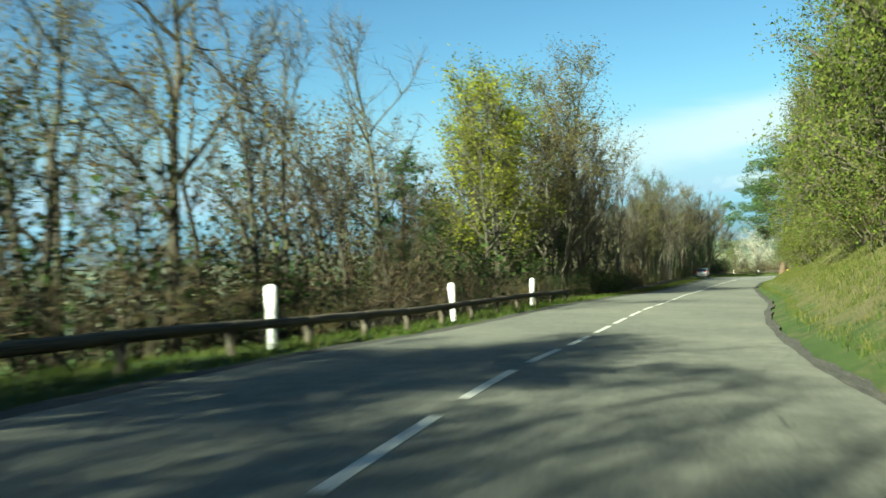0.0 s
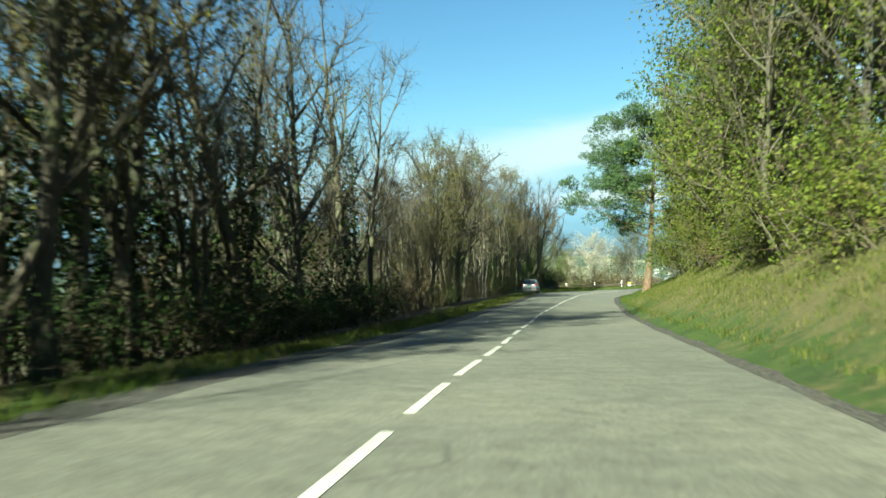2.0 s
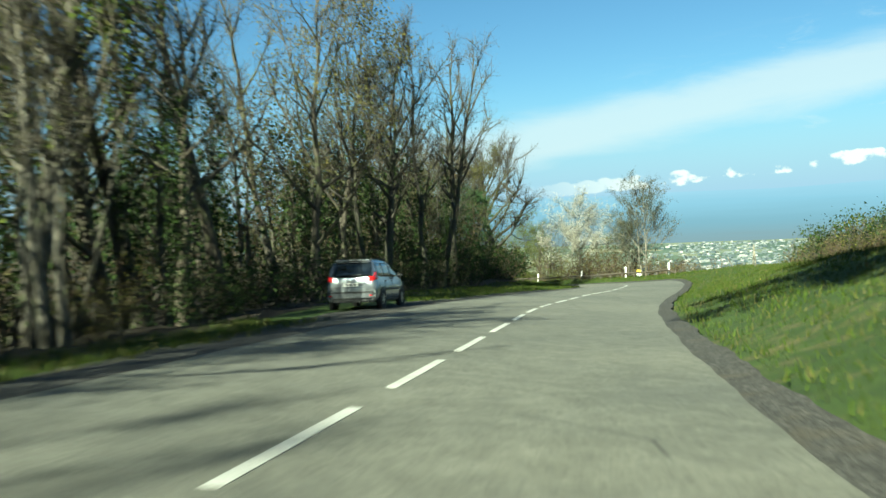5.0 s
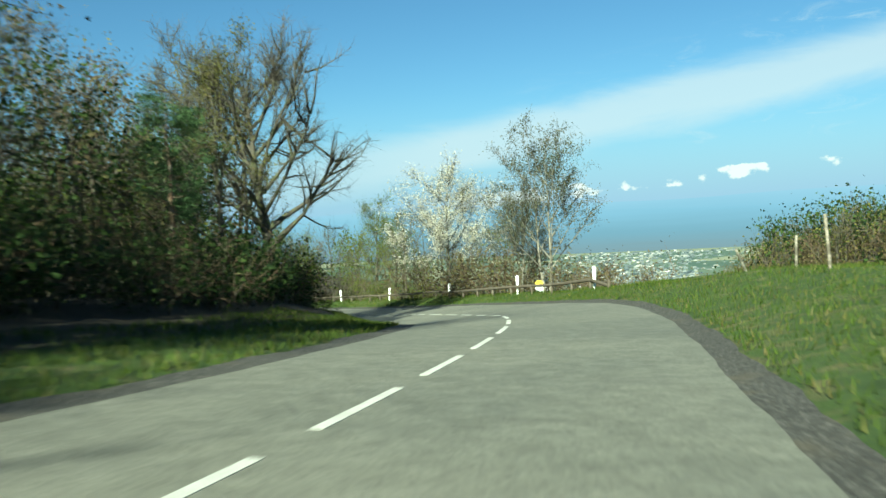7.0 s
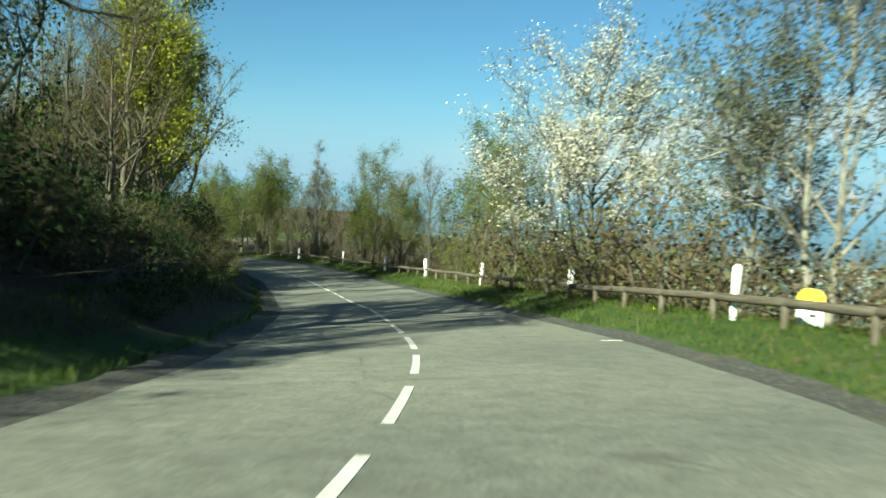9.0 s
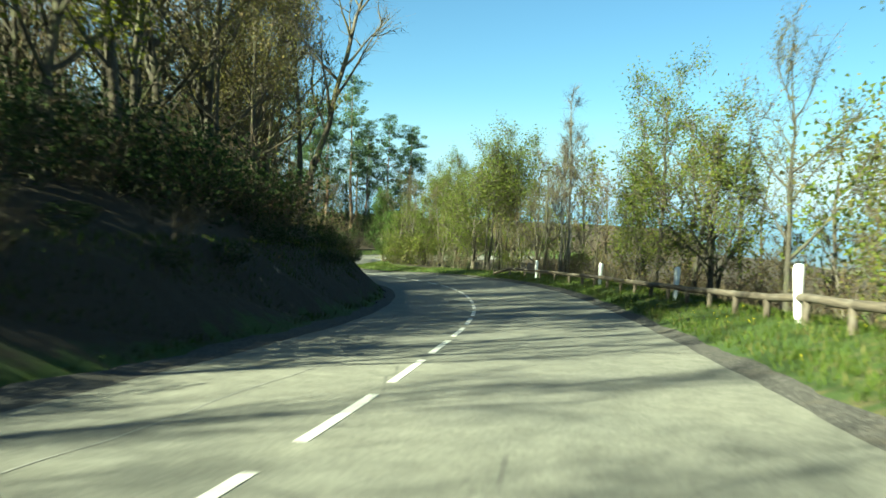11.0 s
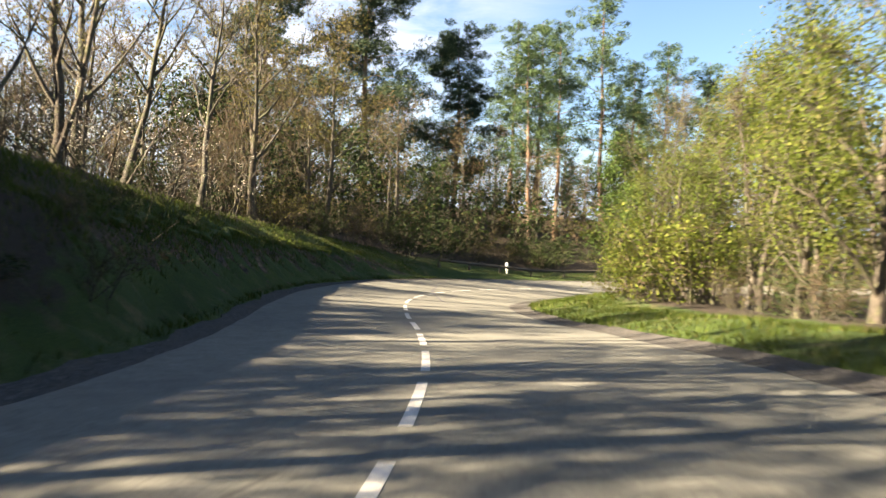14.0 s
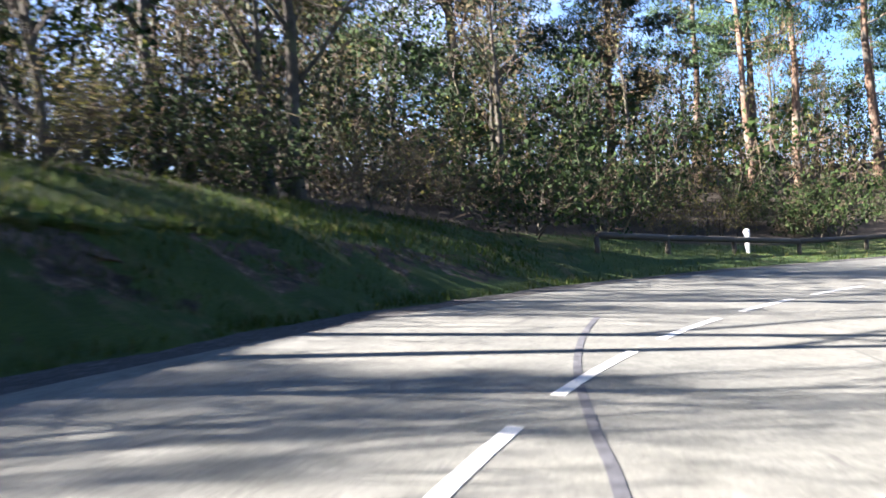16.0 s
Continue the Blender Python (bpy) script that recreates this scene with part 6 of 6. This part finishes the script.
# ---- black skid mark in the last bend ----
def skid_mark(points, half, name="skid_mark", label="black rubber skid mark", mat=None):
    s = np.interp(np.linspace(0, 1, 24), np.linspace(0, 1, len(points)), [p[0] for p in points])
    d = np.interp(np.linspace(0, 1, 24), np.linspace(0, 1, len(points)), [p[1] for p in points])
    row, right = stations(s)
    verts = []
    for off in (-half, half):
        o = d + off
        verts.append(np.stack([row[:, 0] + o * right[:, 0], row[:, 1] + o * right[:, 1], row[:, 2] - o * row[:, 3] + 0.017], 1))
    faces = [(k, k + 24, k + 25, k + 1) for k in range(23)]
    mesh_object(name, np.concatenate(verts), faces, mat or SKID, road, label=label)


TAR = material("old_tar", plain_colour((0.165, 0.162, 0.148), 9.0, 0.5), 0.8)
SKID = material("rubber_marks", plain_colour((0.055, 0.055, 0.058), 9.0, 0.5), 0.8)
skid_mark([(340.0, 1.65), (342.4, 1.15), (344.3, 0.85), (346.5, 0.3), (348.6, -0.3), (351.0, -1.0), (353.2, -1.65)], 0.045)
for s0, s1, d0, d1, half, seed in ((243, 262, -1.8, -1.4, 0.02, 6),):
    wobble = random.Random(seed)
    sway = [wobble.gauss(0, 0.04) for k in range(26)]
    points = [(s0 + (s1 - s0) * k / 23, d0 + (d1 - d0) * k / 23 + sum(sway[k:k + 3]) / 2) for k in range(24)]
    skid_mark(points, half * 0.55, "tar_seam", "thin dark tar seam in the asphalt", TAR)


def edge_mark(s, d):
    """A short scrap of white paint at the road's edge."""
    row, right = stations([s, s + 0.10])
    verts = [(row[k, 0] + o * right[k, 0], row[k, 1] + o * right[k, 1], row[k, 2] - o * row[k, 3] + 0.018) for k, o in ((0, d - 0.25), (0, d + 0.25), (1, d + 0.22), (1, d - 0.2))]
    low = [(x, y, z - 0.01) for x, y, z in verts]
    mesh_object("edge_mark", verts + low, [(0, 1, 2, 3), (0, 4, 5, 1), (1, 5, 6, 2), (2, 6, 7, 3), (3, 7, 4, 0)], PAINT, road)


edge_mark(221.9, 4.55)


# ---- grass, dandelions and stones along the verges ----
def blades(name, spans, count, tall, seed, label, mat, wide=0.012, category="grass"):
    """Many blades on both verges; spans: (s0, s1, side, out0, out1, share)."""
    rng = np.random.default_rng(seed)
    share = np.array([k[5] * (k[1] - k[0]) * (k[4] - k[3]) for k in spans], float)
    verts = []
    for (s0, s1, side, o0, o1, _), n in zip(spans, (share / share.sum() * count).astype(int)):
        s = rng.uniform(s0, s1, n)
        row, right = stations(s)
        edge = row[:, 5] if side > 0 else row[:, 4]
        d = side * (edge + rng.uniform(o0, o1, n) + np.abs(rng.normal(0, 0.12, n)))
        x, y = row[:, 0] + d * right[:, 0], row[:, 1] + d * right[:, 1]
        z, _ = height_at(s, d, x, y)
        tuft = 0.75 + 0.5 * (lumps(x * 2.3, y * 2.3) * 0.5 + 0.5)
        h = tall * rng.uniform(0.45, 1.2, n) * tuft
        a = rng.uniform(0, 2 * np.pi, n)
        lean = rng.normal(0, 0.35, (n, 2)) * h[:, None]
        w = wide * rng.uniform(0.7, 1.5, n) * (0.5 + h / tall)
        v = np.empty((n, 3, 3))
        v[:, 0] = np.stack([x - np.cos(a) * w, y - np.sin(a) * w, z - 0.02], 1)
        v[:, 1] = np.stack([x + np.cos(a) * w, y + np.sin(a) * w, z - 0.02], 1)
        v[:, 2] = np.stack([x + lean[:, 0], y + lean[:, 1], z + h], 1)
        verts.append(v.reshape(-1, 3))
    verts = np.concatenate(verts)
    faces = np.arange(len(verts)).reshape(-1, 3)
    return tagged(mesh_object(name, verts, faces, mat), label, category, kind="stuff")


blades("grass", [(-15, 60, -1, 0.5, 3.0, 1.0), (60, 138, -1, 0.9, 3.2, 0.8), (150, 200, -1, 0.6, 5.5, 1.0), (200, 275, -1, 0.7, 3.2, 1.0), (275, 320, -1, 0.6, 3.8, 0.8), (320, 360, -1, 0.6, 5.4, 2.2), (360, 405, -1, 0.6, 5.0, 0.5),
                 (0, 118, 1, 0.6, 4.8, 0.5), (118, 200, 1, 0.55, 9.5, 0.7), (200, 315, 1, 0.5, 4.6, 1.2), (315, 372, 1, 0.7, 4.5, 1.0)],
       210000, 0.15, 5, "rough green roadside grass", GRASS, 0.009)
blades("dry_grass", [(-10, 118, 1, 0.8, 5.2, 1.0), (60, 138, -1, 0.7, 2.8, 0.5), (118, 200, 1, 1.2, 9.0, 0.05), (275, 350, -1, 0.8, 3.8, 0.3)],
       60000, 0.17, 6, "pale dry grass stalks on the bank", DRY_GRASS, 0.008)


def dandelions():
    rng = np.random.default_rng(9)
    verts, faces = [], []
    for s0, s1, side, o0, o1, n in ((205, 300, 1, 1.0, 4.0, 40), (130, 175, 1, 3.0, 8.0, 10), (262, 272, 1, 1.5, 3.5, 14)):
        for s, o in zip(rng.uniform(s0, s1, n), rng.uniform(o0, o1, n)):
            row, _ = stations(s)
            p = spot(s, side * (float(row[0, 5]) + o), 0.06)
            b = len(verts)
            r = rng.uniform(0.010, 0.017)
            verts += [(p.x + r * math.cos(k), p.y + r * math.sin(k), p.z) for k in np.linspace(0, 2 * math.pi, 6, endpoint=False)] + [(p.x, p.y, p.z + 0.02), (p.x, p.y, p.z - 0.08)]
            faces += [(b + k, b + (k + 1) % 6, b + 6) for k in range(6)] + [(b, b + 1, b + 7)]
    tagged(mesh_object("dandelions", verts, faces, DANDELION), "scattered yellow dandelion heads in the grass", "flowers", kind="stuff")


dandelions()
